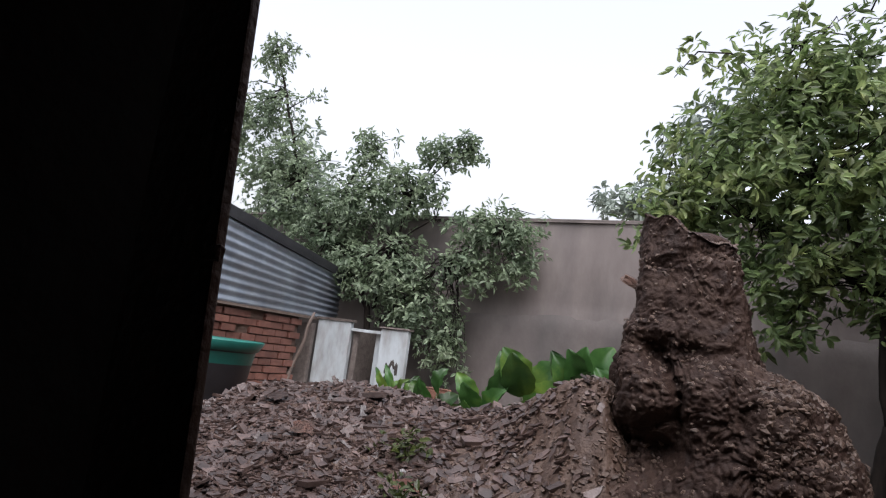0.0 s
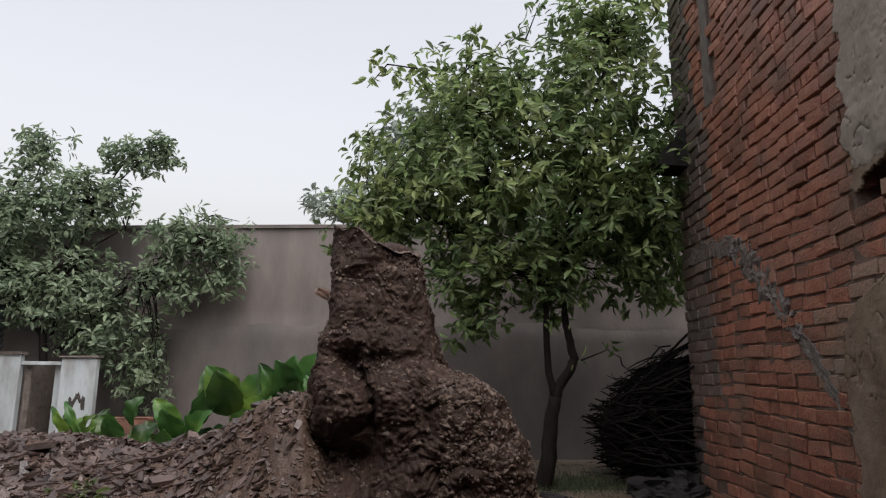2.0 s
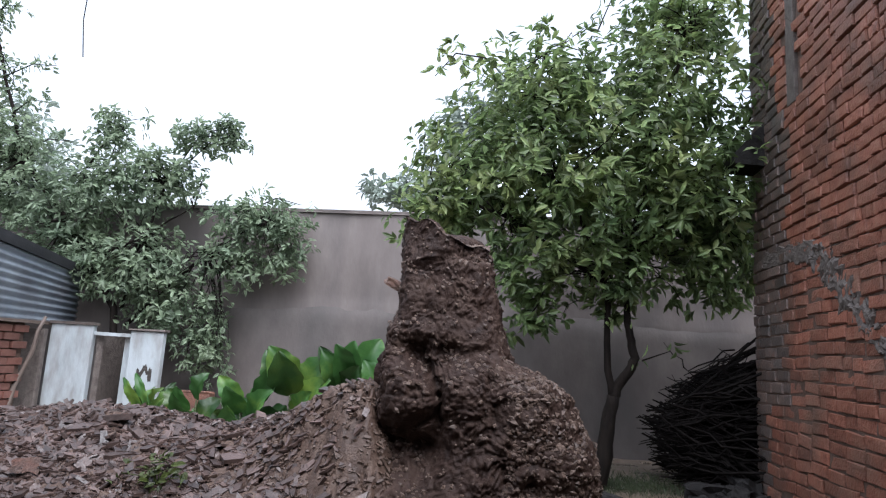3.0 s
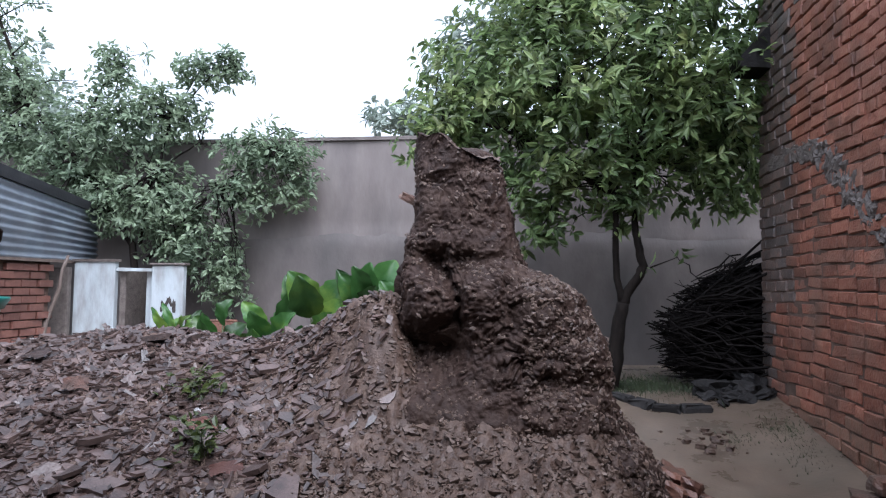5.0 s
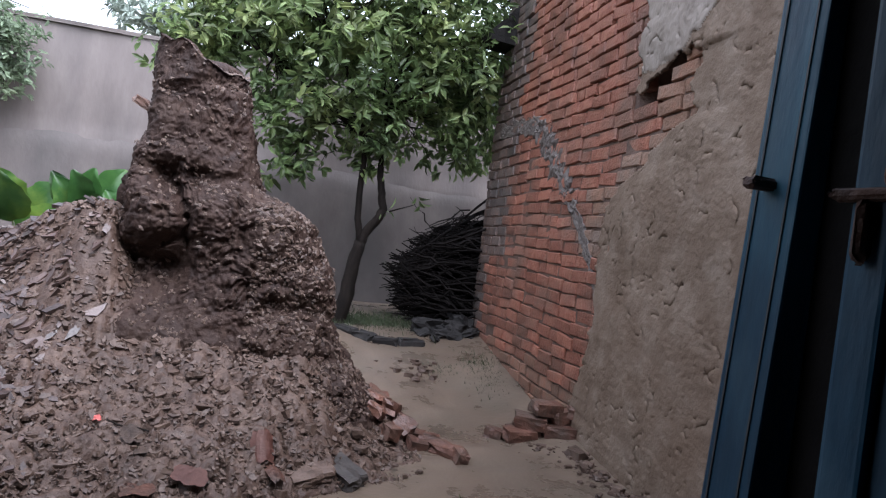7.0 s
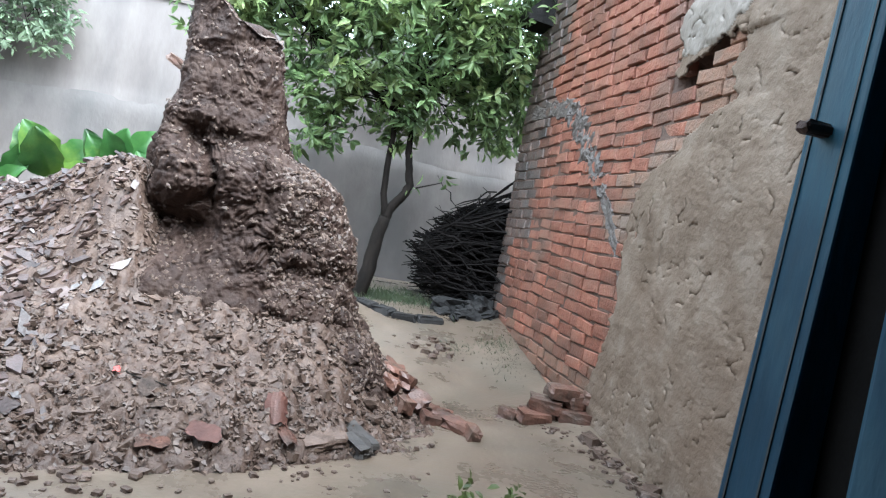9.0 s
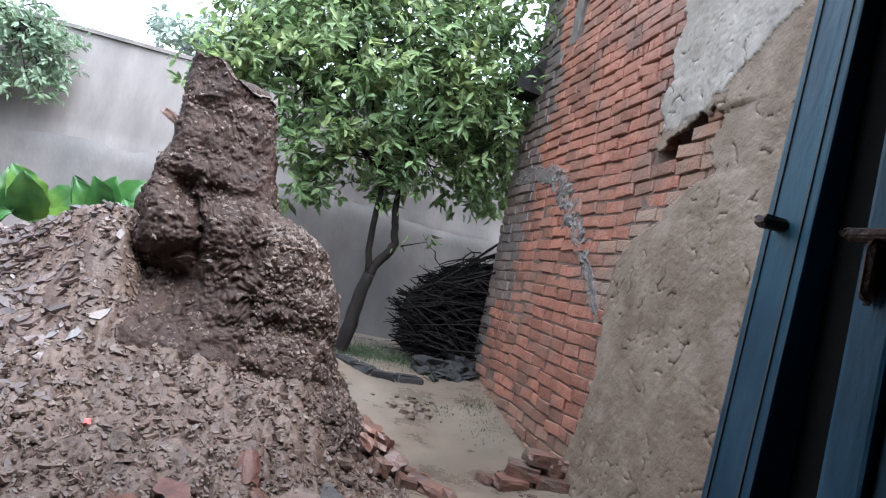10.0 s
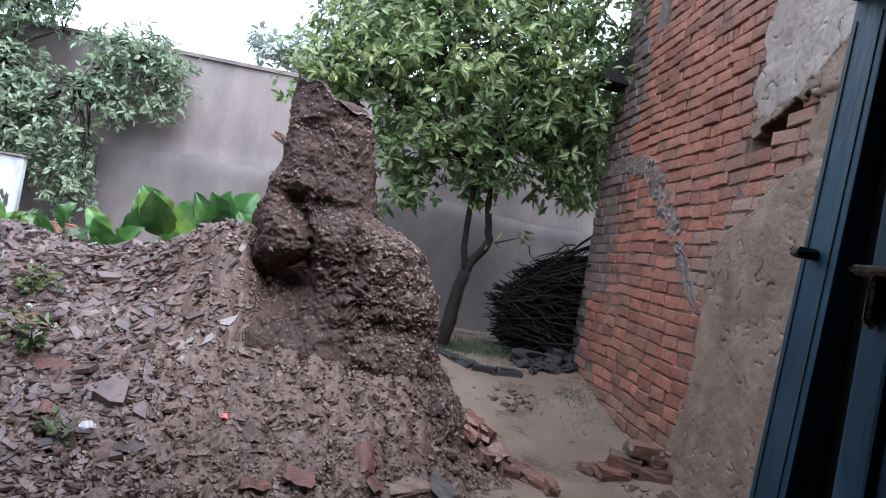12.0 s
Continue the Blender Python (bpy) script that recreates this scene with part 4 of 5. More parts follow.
# Leaf colour is paled here to give this tree rain haze.
tree("hedge_tree", [
    ([(-5.0, 8.1, 0.4), (-5.2, 8.1, 1.8), (-6.0, 8.1, 2.9), (-6.80, 8.10, 3.72), (-7.43, 8.10, 5.28), (-7.81, 8.10, 6.17)], 0.055, 0.008),
    ([(-5.1, 8.1, 1.8), (-4.9, 8.1, 2.7), (-4.7, 8.1, 3.5), (-4.1, 8.1, 4.1)], 0.03, 0.008),
    ([(-5.0, 8.1, 1.6), (-4.0, 8.1, 2.6), (-3.3, 8.1, 3.0)], 0.028, 0.008),
    ([(-5.6, 8.1, 2.4), (-4.9, 8.1, 2.75), (-4.3, 8.1, 3.15)], 0.025, 0.008),
    ([(-6.0, 8.1, 2.9), (-5.9, 8.1, 3.6), (-5.5, 8.1, 4.2)], 0.022, 0.007),
], [(-6.6, 8.1, 3.15, 1.2, 0.4, 0.6), (-5.4, 8.1, 3.35, 0.9, 0.4, 0.55), (-4.75, 8.1, 3.55, 0.5, 0.3, 0.35), (-5.0, 8.1, 2.35, 0.9, 0.35, 0.5), (-3.55, 8.15, 3.05, 0.55, 0.3, 0.28), (-3.1, 8.15, 2.95, 0.35, 0.25, 0.22),
    (-3.7, 8.15, 2.5, 0.4, 0.25, 0.4), (-3.0, 8.2, 2.55, 0.28, 0.2, 0.3), (-4.4, 8.1, 1.85, 0.65, 0.3, 0.45), (-3.9, 8.1, 1.35, 0.32, 0.2, 0.45), (-7.2, 8.1, 3.9, 0.7, 0.4, 0.5), (-5.9, 8.1, 2.4, 0.6, 0.3, 0.5),
    (-4.35, 8.1, 4.08, 0.32, 0.25, 0.2), (-3.95, 8.1, 4.1, 0.22, 0.2, 0.28), (-5.55, 8.1, 4.15, 0.28, 0.25, 0.3), (-7.5, 8.1, 4.9, 0.4, 0.3, 0.35), (-8.2, 8.1, 4.6, 0.6, 0.3, 0.7), (-7.75, 8.1, 5.9, 0.32, 0.25, 0.35)],
    2900, 8, LEAF_HAZE, "straggling green tree against the boundary wall, rain haze in its leaf colour",
    sprigs=[[(-7.44, 8.10, 5.30), (-8.04, 8.10, 5.47), (-8.64, 8.10, 5.45)], [(-7.27, 8.10, 4.93), (-6.91, 8.10, 5.10), (-6.54, 8.10, 5.08)], [(-7.05, 8.10, 4.41), (-6.85, 8.10, 4.58), (-6.65, 8.10, 4.56)],
            [(-6.80, 8.10, 3.72), (-7.57, 8.10, 3.87), (-8.35, 8.10, 3.81)], [(-6.85, 8.10, 3.85), (-6.48, 8.10, 4.02), (-6.11, 8.10, 4.00)], [(-7.66, 8.10, 5.82), (-7.48, 8.10, 5.99), (-7.29, 8.10, 5.97)],
            [(-4.7, 8.10, 3.5), (-4.3, 8.10, 4.15), (-3.85, 8.10, 4.25), (-3.68, 8.10, 3.95)], [(-5.6, 8.10, 3.6), (-5.4, 8.10, 4.3), (-5.1, 8.10, 4.35)], [(-5.1, 8.1, 3.4), (-4.9, 8.1, 3.95)], [(-4.3, 8.1, 3.1), (-4.2, 8.1, 3.6)],
            [(-3.6, 8.10, 3.1), (-3.2, 8.10, 3.3), (-2.85, 8.10, 3.22)]], length=0.105, width=0.04)

# ---- build: shed, wash stall and tub ----
def build_shed():
    shed = new("shed", None)
    tagged(shed, "low shed of corrugated tin sheet over a red brick wall", "shed")
    # ribs run along the wall; the roof edge falls towards the boundary wall
    y0, y1 = 4.2, 8.05
    nz, ny = 90, 12
    vs = []
    for j in range(nz):
        t = j / (nz - 1)
        for i in range(ny):
            y = y0 + (y1 - y0) * i / (ny - 1)
            top = 2.57 - 0.14 * (y - 5.66)
            z = 1.56 + (top - 1.56) * t
            vs.append((-5.66 + 0.014 * math.sin(t * 2 * math.pi * 9), y, z))
    ob = new("tin_sheet", mesh_of("tin_sheet", vs, grid_faces(ny, nz), TIN, True))
    ob.parent = shed
    tagged(ob, "blue-grey corrugated tin")
    so = ob.modifiers.new("thick", "SOLIDIFY")
    so.thickness = 0.004
    bm = bmesh.new()
    q = [bm.verts.new(p) for p in [(-5.62, y0, 2.73), (-5.62, 8.15, 2.17), (-5.60, 8.15, 2.27), (-5.60, y0, 2.88), (-8.5, y0, 2.73), (-8.5, 8.15, 2.17), (-8.5, 8.15, 2.33), (-8.5, y0, 2.98)]]
    for f in ((0, 1, 2, 3), (4, 7, 6, 5), (3, 2, 6, 7), (0, 4, 5, 1), (1, 5, 6, 2), (0, 3, 7, 4)):
        bm.faces.new([q[i] for i in f])
    part("roof", bm, TARP, shed, "black sagging roof edge")
    w = part("wall", box_bm((-5.9, y0, 0.2), (-5.72, 7.28, 1.55)), MORTAR, shed, "mortar of the low wall")
    part("timber", box_bm((-5.70, y0, 1.535), (-5.63, 8.02, 1.565), 0.006, 0.004, 4), WOOD, shed)
    r = random.Random(2)
    me = bpy.data.meshes.new("brick")
    bm = box_bm((-0.05, -0.5, -0.5), (0.05, 0.5, 0.5), 0.02)
    bm.to_mesh(me)
    bm.free()
    me.materials.append(TERRACOTTA)
    z, c = 0.5, 0
    while z < 1.48:
        y = 5.0 + (c % 2) * 0.12
        while y < 7.22:
            if r.random() > 0.07:
                b = new("brick", me)
                b.parent = shed
                b.matrix_world = pose(-5.73 + r.uniform(-0.015, 0.015), y, z + 0.045, 0, 0, r.uniform(-2, 2)) @ Matrix.Diagonal((1, 0.225, 0.078, 1))
            y += 0.242
        z += 0.092
        c += 1
    return shed


def build_stall():
    stall = new("wash_stall", None)
    tagged(stall, "roofless whitewashed concrete wash stall with stained panels", "stall")
    def panel(lo, hi, seed, label="whitewashed panel, rust-stained at the top"):
        return part("panel", box_bm(lo, hi, 0.012, 0.004, seed), LIMEWASH, stall, label)
    p1 = panel((-5.60, 7.55, 0.3), (-5.06, 7.63, 1.555), 1)
    part("cap", box_bm((-5.62, 7.53, 1.556), (-5.04, 7.65, 1.585), 0.006, 0.004, 2), CEMENT, p1, "mossy dark cap")
    p2 = panel((-4.58, 7.55, 0.3), (-4.17, 7.63, 1.52), 3)
    part("cap", box_bm((-4.60, 7.53, 1.521), (-4.15, 7.65, 1.545), 0.006, 0.004, 4), CEMENT, p2, "mossy dark cap")
    for i in range(4):
        bm = rock_bm((0.035, 0.004, 0.10 + 0.03 * (i % 2)), i + 3, 2, 0.4)
        bmesh.ops.rotate(bm, verts=bm.verts, cent=(0, 0, 0), matrix=Euler((0, 0.5 * math.sin(i * 2.1), 0)).to_matrix())
        bmesh.ops.translate(bm, verts=bm.verts, vec=(-4.43 + 0.05 * i, 7.548, 1.02 + 0.03 * (i % 3)))
        part("scuff", bm, SLATE, p2, "dark scuff mark")
    part("side_panel", box_bm((-5.88, 7.46, 0.3), (-5.61, 7.53, 1.48), 0.01, 0.004, 5), CEMENT, stall, "bare grey concrete")
    part("side_panel", box_bm((-4.70, 7.64, 0.3), (-4.60, 8.3, 1.47), 0.01, 0.004, 6), LIMEWASH, stall)
    part("side_panel", box_bm((-5.05, 7.64, 0.3), (-4.97, 8.3, 1.45), 0.01, 0.004, 7), CEMENT, stall, "bare grey concrete")
    part("bar", box_bm((-5.06, 7.58, 1.44), (-4.57, 7.62, 1.48), 0.004, 0.003, 8), LIMEWASH, stall)
    part("stub", box_bm((-4.12, 7.7, 0.3), (-3.6, 7.85, 0.86), 0.02, 0.008, 9), MUDBRICK, stall, "low stub of muddy brick")
    return stall


def build_tub():
    tub = new("plastic_tub", None)
    tagged(tub, "dark round plastic tub with a torn green rim, on the mud", "tub")
    cx, cy, z0 = -4.58, 4.62, 0.58
    def ring(profile):
        vs, n = [], 48
        for r, z in profile:
            for i in range(n):
                a = 2 * math.pi * i / n
                vs.append((cx + r * math.cos(a), cy + r * math.sin(a), z))
        return vs, grid_faces(n, len(profile), True)
    vs, fs = ring([(0.02, z0), (0.33, z0), (0.36, z0 + 0.03), (0.43, z0 + 0.48), (0.44, z0 + 0.505)])
    ob = new("body", mesh_of("body", vs, fs, DARK_TUB, True))
    ob.parent = tub
    vs, fs = ring([(0.435, z0 + 0.50), (0.455, z0 + 0.505), (0.47, z0 + 0.535), (0.50, z0 + 0.585), (0.495, z0 + 0.597), (0.45, z0 + 0.58), (0.40, z0 + 0.30), (0.33, z0 + 0.05), (0.02, z0 + 0.04)])
    ob = new("liner", mesh_of("liner", vs, fs, GREEN_TUB, True))
    ob.parent = tub
    tagged(ob, "green plastic rim and inside")
    b = rock_bm((0.10, 0.02, 0.07), 5)
    bmesh.ops.translate(b, verts=b.verts, vec=(cx + 0.12, cy - 0.475, z0 + 0.50))
    part("patch", b, WHITE, tub, "white torn patch")
    return tub


build_shed()
build_stall()
build_tub()
vs, fs = tube(wobble((-5.72, 7.12, 0.45), (-5.54, 7.36, 1.62), 7, 0.035, 3), [0.034, 0.032, 0.03, 0.026, 0.024, 0.022, 0.018], 7)
tagged(new("wooden_post", mesh_of("wooden_post", vs, fs, WOOD, True)), "crooked weathered wooden post beside the stall", "post")
vs, fs = tube([(-3.62, 4.42, 0.80), (-3.35, 4.40, 0.86)], [0.03, 0.028], 10)
tagged(new("clay_pipe", mesh_of("clay_pipe", vs, fs, TERRACOTTA, True)), "short broken piece of red clay pipe by the tub", "pipe")


# ---- build: broad-leaved plants behind the mound ----
def broad_leaf(base, tip, width, curl, seed):
    """A long blade with a folded midrib, wavy rim and a stalk."""
    r = random.Random(seed)
    a, b = Vector(base), Vector(tip)
    d = b - a
    side = d.cross(Vector((r.uniform(-0.4, 0.4), -1, 0.5))).normalized()
    up = side.cross(d).normalized()
    vs, n, m = [], 15, 9
    for i in range(n):
        t = i / (n - 1)
        c = a + d * t + up * curl * math.sin(t * 2.4) - Vector((0, 0, curl * 0.5 * t * t))
        w = width * (math.sin(math.pi * min(t * 0.95 + 0.04, 1)) ** 0.75) * (1.1 - 0.35 * t) * (1 + 0.06 * math.sin(t * 23 + seed)) + 0.004
        for j in range(m):
            u = j / (m - 1) * 2 - 1
            vs.append(c + side * w * u + up * (abs(u) * w * 0.45 + 0.012 * math.sin(t * 17 + u * 3 + seed) * abs(u)))
    return vs, grid_faces(m, n)


def broad_plant(x, y, top, count, size, width, seed, label):
    root = new("broad_leaf_plant", None)
    z0 = mound_at(x, y) - 0.03
    root.location = (x, y, z0)
    tagged(root, label, "plant", "broad-leaved plants")
    r = random.Random(seed)
    pieces = []
    for k in range(count):
        az = 2 * math.pi * (k * 0.382 + r.uniform(-0.05, 0.05))
        rise = r.uniform(0.45, 1.0)
        L = size * r.uniform(0.75, 1.15)
        reach = L * (1.15 - 0.75 * rise)
        foot = Vector((0.03 * math.cos(az), 0.03 * math.sin(az), 0))
        base = Vector((0.3 * reach * math.cos(az), 0.3 * reach * math.sin(az), max((top - z0) * rise - L * 0.75, 0.05)))
        tip = base + Vector((reach * math.cos(az), reach * math.sin(az), L * (0.25 + 0.6 * rise)))
        pieces.append(tube([foot, foot.lerp(base, 0.5) + Vector((0, 0, 0.02)), base], [0.016, 0.012, 0.008], 6))
        v, f = broad_leaf(base, tip, width * r.uniform(0.75, 1.15), 0.09, seed + k)
        ob = new("leaf", mesh_of("leaf", v, f, BROAD, True))
        ob.parent = root
    v, f = join(pieces)
    ob = new("stalks", mesh_of("stalks", v, f, WEED, True))
    ob.parent = root


LUSH = "lush broad-leaved green plant behind the heap"
broad_plant(-2.15, 6.5, 1.50, 13, 0.55, 0.15, 3, LUSH)
broad_plant(-1.65, 6.6, 1.55, 13, 0.55, 0.15, 15, LUSH)
broad_plant(-2.55, 6.3, 1.30, 11, 0.48, 0.13, 23, LUSH)
broad_plant(-1.25, 6.7, 1.45, 10, 0.50, 0.14, 65, LUSH)
broad_plant(-3.00, 6.1, 1.15, 11, 0.42, 0.085, 31, "low broad-leaved plant with pale leaves behind the heap")
broad_plant(-3.40, 6.1, 1.12, 10, 0.40, 0.05, 43, "tuft of narrow pale leaves behind the heap")


# ---- build: brush pile, stones, kerb and grass by the corner ----
def build_brush():
    r = random.Random(4)
    pieces = []
    for i in range(1100):
        t = r.random()
        y = r.uniform(6.42, 7.7)
        h = r.random() ** 0.8
        z = 0.42 + 1.05 * h
        left = float(np.interp(z, [0.4, 0.6, 0.95, 1.15, 1.38, 1.5], [1.42, 1.38, 1.32, 1.48, 1.78, 2.02])) + r.uniform(-0.12, 0.35)
        L = r.uniform(0.4, 1.2)
        a = Vector((left, y, z + r.uniform(-0.05, 0.05)))
        lean = r.gauss(-0.05, 0.25) * L if r.random() < 0.65 else r.uniform(-0.6, 0.35)
        b = a + Vector((L * r.uniform(0.6, 1.0), r.uniform(-0.45, 0.45), lean))
        b.z = max(b.z, 0.42)
        rad = r.uniform(0.005, 0.016)
        pieces.append(tube(wobble(a, b, 5, 0.05, i), [rad * 0.5, rad * 0.8, rad, rad, rad], 5))
    for i in range(14):
        a = Vector((r.uniform(1.6, 2.2), r.uniform(6.45, 6.9), r.uniform(1.2, 1.4)))
        pieces.append(tube(wobble(a, a + Vector((r.uniform(-0.35, 0.05), 0, r.uniform(0.12, 0.35))), 5, 0.04, i), [0.008, 0.007, 0.006, 0.005, 0.003], 5))
    root = new("brushwood_pile", None)
    root.location = (1.7, 6.9, 0.36)
    tagged(root, "dark heap of wet cut brushwood by the wall corner", "brushwood")
    back = Matrix.Translation((-1.7, -6.9, -0.36))
    order = sorted(pieces, key=lambda p: p[0][0].y)
    for v, f in order[:280]:
        ob = new("stick", mesh_of("stick", [back @ q for q in v], f, STICK))
        ob.parent = root
    vs, fs = join(order[280:])
    ob = new("inner_tangle", mesh_of("inner_tangle", [back @ q for q in vs], fs, STICK))
    ob.parent = root
    tagged(ob, "tangle of dark sticks inside the heap", kind="stuff")


build_brush()
r = random.Random(6)
STONES = [(1.55, 6.22, 0.20, 0.20), (1.76, 6.12, 0.20, 0.16), (1.88, 6.24, 0.16, 0.20), (1.64, 6.02, 0.13, 0.10), (1.90, 5.98, 0.14, 0.08), (1.46, 6.08, 0.10, 0.08), (1.74, 5.92, 0.09, 0.06), (1.55, 5.90, 0.07, 0.05)]
for k, (x, y, w, h) in enumerate(STONES):
    ob = part("stone", rock_bm((w * 1.4, w * 1.1, h * 0.85), k, 3, 0.3), STONE)
    ob.location = (x, y, mound_at(x, y) + h * 0.28)
    ob.rotation_euler = (0.1 * k, 0.05 * k, k)
    tagged(ob, "rough grey wet stone at the wall corner", "stone", "stones at the corner")
path = [(0.66, 6.12), (0.80, 5.92), (0.94, 5.76), (1.16, 5.70), (1.40, 5.76)]
for k in range(len(path) - 1):
    (xa, ya), (xb, yb) = path[k], path[k + 1]
    L = math.hypot(xb - xa, yb - ya)
    bm = box_bm((-L / 2, -0.06, -0.06), (L / 2, 0.06, 0.035), 0.025, 0.014, k)
    ob = part("kerb_stone", bm, STONE)
    ob.location = ((xa + xb) / 2, (ya + yb) / 2, mound_at((xa + xb) / 2, (ya + yb) / 2) + 0.01)
    ob.rotation_euler = (0, 0, math.atan2(yb - ya, xb - xa))
    tagged(ob, "low mud-caked edging stone round the tree bed", "kerb", "edging stones")


def grass(name, patches, seed, label):
    rg = np.random.default_rng(seed)
    vs, fs = [], []
    for cx, cy, rx, ry, n, h in patches:
        for _ in range(n):
            x, y = cx + rg.normal() * rx, cy + rg.normal() * ry
            z = mound_at(x, y) - 0.01
            a = rg.uniform(0, 6.28)
            hh = h * rg.uniform(0.5, 1.3)
            lx, ly = rg.normal() * hh * 0.5, rg.normal() * hh * 0.5
            w = 0.004
            o = len(vs)
            vs += [(x - w * math.cos(a), y - w * math.sin(a), z), (x + w * math.cos(a), y + w * math.sin(a), z), (x + lx * 0.5 + w * 0.6, y + ly * 0.5, z + hh * 0.6), (x + lx, y + ly, z + hh)]
            fs += [(o, o + 1, o + 2), (o, o + 2, o + 3)]
    ob = new(name, mesh_of(name, vs, fs, GRASS))
    tagged(ob, label, "grass", kind="stuff")


grass("grass", [(0.95, 6.6, 0.3, 0.2, 1500, 0.06), (1.78, 5.10, 0.09, 0.18, 800, 0.03), (1.5, 5.2, 0.10, 0.07, 300, 0.03), (1.3, 6.9, 0.4, 0.4, 800, 0.07)], 5, "short wet grass by the wall and round the tree")

# ---- build: bricks and shards lying about ----
LOOSE = [(1.56, 3.62, 0.0, 8, 3, 0.9), (1.82, 3.60, 0.0, -14, 0, 0.95), (1.93, 3.74, 0.0, 80, 5, 0.6), (1.62, 3.74, -0.01, 30, 0, 1.0), (1.64, 3.66, 0.07, -18, 6, 0.9), (1.86, 3.68, 0.072, 24, -6, 0.8), (1.42, 3.70, -0.015, 60, 12, 0.5), (1.74, 3.66, 0.14, 8, 4, 0.85), (1.95, 3.66, 0.10, 70, 8, 0.6)]
for k, (x, y, dz, yaw, roll, q) in enumerate(LOOSE):
    ob = part("loose_brick", rock_bm((0.225 * q, 0.115, 0.078), k + 60, 3, 0.09, 0.14), MUDBRICK)
    ob.matrix_world = pose(x + 0.06, y + 0.20, mound_at(x + 0.06, y + 0.20) + 0.03 + dz, roll, roll * 0.5, yaw)
    tagged(ob, "worn wet red brick piled at the foot of the wall", "brick", "bricks at the wall foot")
FALLEN = [(0.72, 4.0, 0.06, 10, 25, 0.7), (0.70, 3.86, 0.06, 50, 15, 0.8), (1.02, 3.70, 0.02, 80, 8, 0.4), (0.90, 3.58, 0.02, 10, 10, 0.5), (0.74, 3.55, 0.03, 30, 10, 0.5), (0.66, 3.62, 0.05, 70, 20, 0.6), (0.80, 3.95, 0.05, 35, 20, 0.9), (0.86, 3.82, 0.04, -20, 30, 0.8), (0.78, 3.80, 0.09, 70, 15, 0.7), (0.92, 3.72, 0.03, 20, 10, 0.8), (0.84, 3.68, 0.05, -50, 25, 0.6), (0.99, 3.62, 0.02, -30, 8, 0.6), (1.06, 3.52, 0.02, -35, 5, 0.9), (1.12, 3.42, 0.02, 10, 12, 0.4), (0.80, 4.10, 0.03, 60, 10, 0.6)]
for k, (x, y, dz, yaw, roll, q) in enumerate(FALLEN):
    ob = part("broken_brick", rock_bm((0.19 * q, 0.10, 0.075), k + 20, 2, 0.20, 0.2), MUDBRICK)
    ob.matrix_world = pose(x, y, mound_at(x, y) + dz, roll, roll, yaw)
    tagged(ob, "broken muddy red brick at the toe of the heap", "brick", "bricks at the heap's toe")


def shard(name, x, y, size, yaw, tilt, mat, label, cat, lift=0.012, curve=0.0, seed=1):
    n, m = 9, 7
    vs = []
    r2 = random.Random(seed)
    for j in range(m):
        for i in range(n):
            u, v = i / (n - 1) * 2 - 1, j / (m - 1) * 2 - 1
            w = 1 + 0.35 * noise.noise(Vector((u * 1.6, v * 1.6, seed * 3.3))) + 0.10 * noise.noise(Vector((u * 6, v * 6, seed)))
            vs.append((u * size[0] * w * (1 - 0.25 * abs(v) ** 3), v * size[1] * w, -curve * u * u))
    fs = grid_faces(n, m)
    bm = bmesh.new()
    bv = [bm.verts.new(p) for p in vs]
    for f in fs:
        bm.faces.new([bv[i] for i in f])
    bmesh.ops.solidify(bm, geom=bm.faces[:], thickness=size[2])
    ob = part(name, bm, mat)
    ob.matrix_world = pose(x, y, mound_at(x, y) + lift, tilt, 0, yaw)
    return tagged(ob, label, cat)


shard("roof_tile", 0.06, 2.94, (0.052, 0.066, 0.012), 12, 55, TERRACOTTA, "curved red roof tile shard stuck in mud", "tile", 0.062, 0.02, 3)
shard("roof_tile", -0.21, 2.78, (0.075, 0.048, 0.026), -8, 25, TERRACOTTA, "flat broken red tile on the mud", "tile", 0.045, 0.0, 5)
shard("roof_tile", 0.11, 2.90, (0.032, 0.085, 0.018), 28, 18, MUDBRICK, "narrow muddy tile shard on the mud", "tile", 0.025, 0.008, 6)
shard("roof_tile", -0.39, 2.71, (0.062, 0.040, 0.030), 5, 12, MUDBRICK, "rounded muddy tile lump on the slope", "tile", 0.03, 0.0, 9)
for x, y, size, turn, mat, label in ((0.44, 3.05, (0.13, 0.20, 0.075), 38, SLATE, "dark wet layered slab half sunk in mud"), (0.27, 2.97, (0.20, 0.13, 0.045), 25, CLAY, "flat mud-coated slab on the slope")):
    ob = part("stone_slab", rock_bm(size, 7, 4, 0.20, 0.22), mat)
    ob.matrix_world = pose(x, y, mound_at(x, y) + 0.004, 14, -6, turn)
    tagged(ob, label, "slab")
shard("stone_slab", -0.47, 2.92, (0.042, 0.05, 0.02), 20, 30, CLAY, "small pale mud-coated stone on the slope", "slab", 0.03, 0.0, 28)
shard("roof_tile", -1.35, 2.82, (0.05, 0.04, 0.018), 15, 25, TERRACOTTA, "red tile piece on the foot of the heap", "tile", 0.03, 0.01, 29)
shard("roof_tile", -2.5, 3.45, (0.08, 0.055, 0.016), 20, 30, MUDBRICK, "broad muddy tile shard on the heap", "tile", 0.05, 0.01, 11)
shard("roof_tile", -3.0, 3.75, (0.09, 0.055, 0.016), -20, 25, CHIP, "broad grey tile shard on the heap", "tile", 0.05, 0.01, 12)
shard("roof_tile", -1.45, 3.05, (0.07, 0.045, 0.016), 20, 25, TERRACOTTA, "red tile shard on the heap", "tile", 0.04, 0.01, 13)
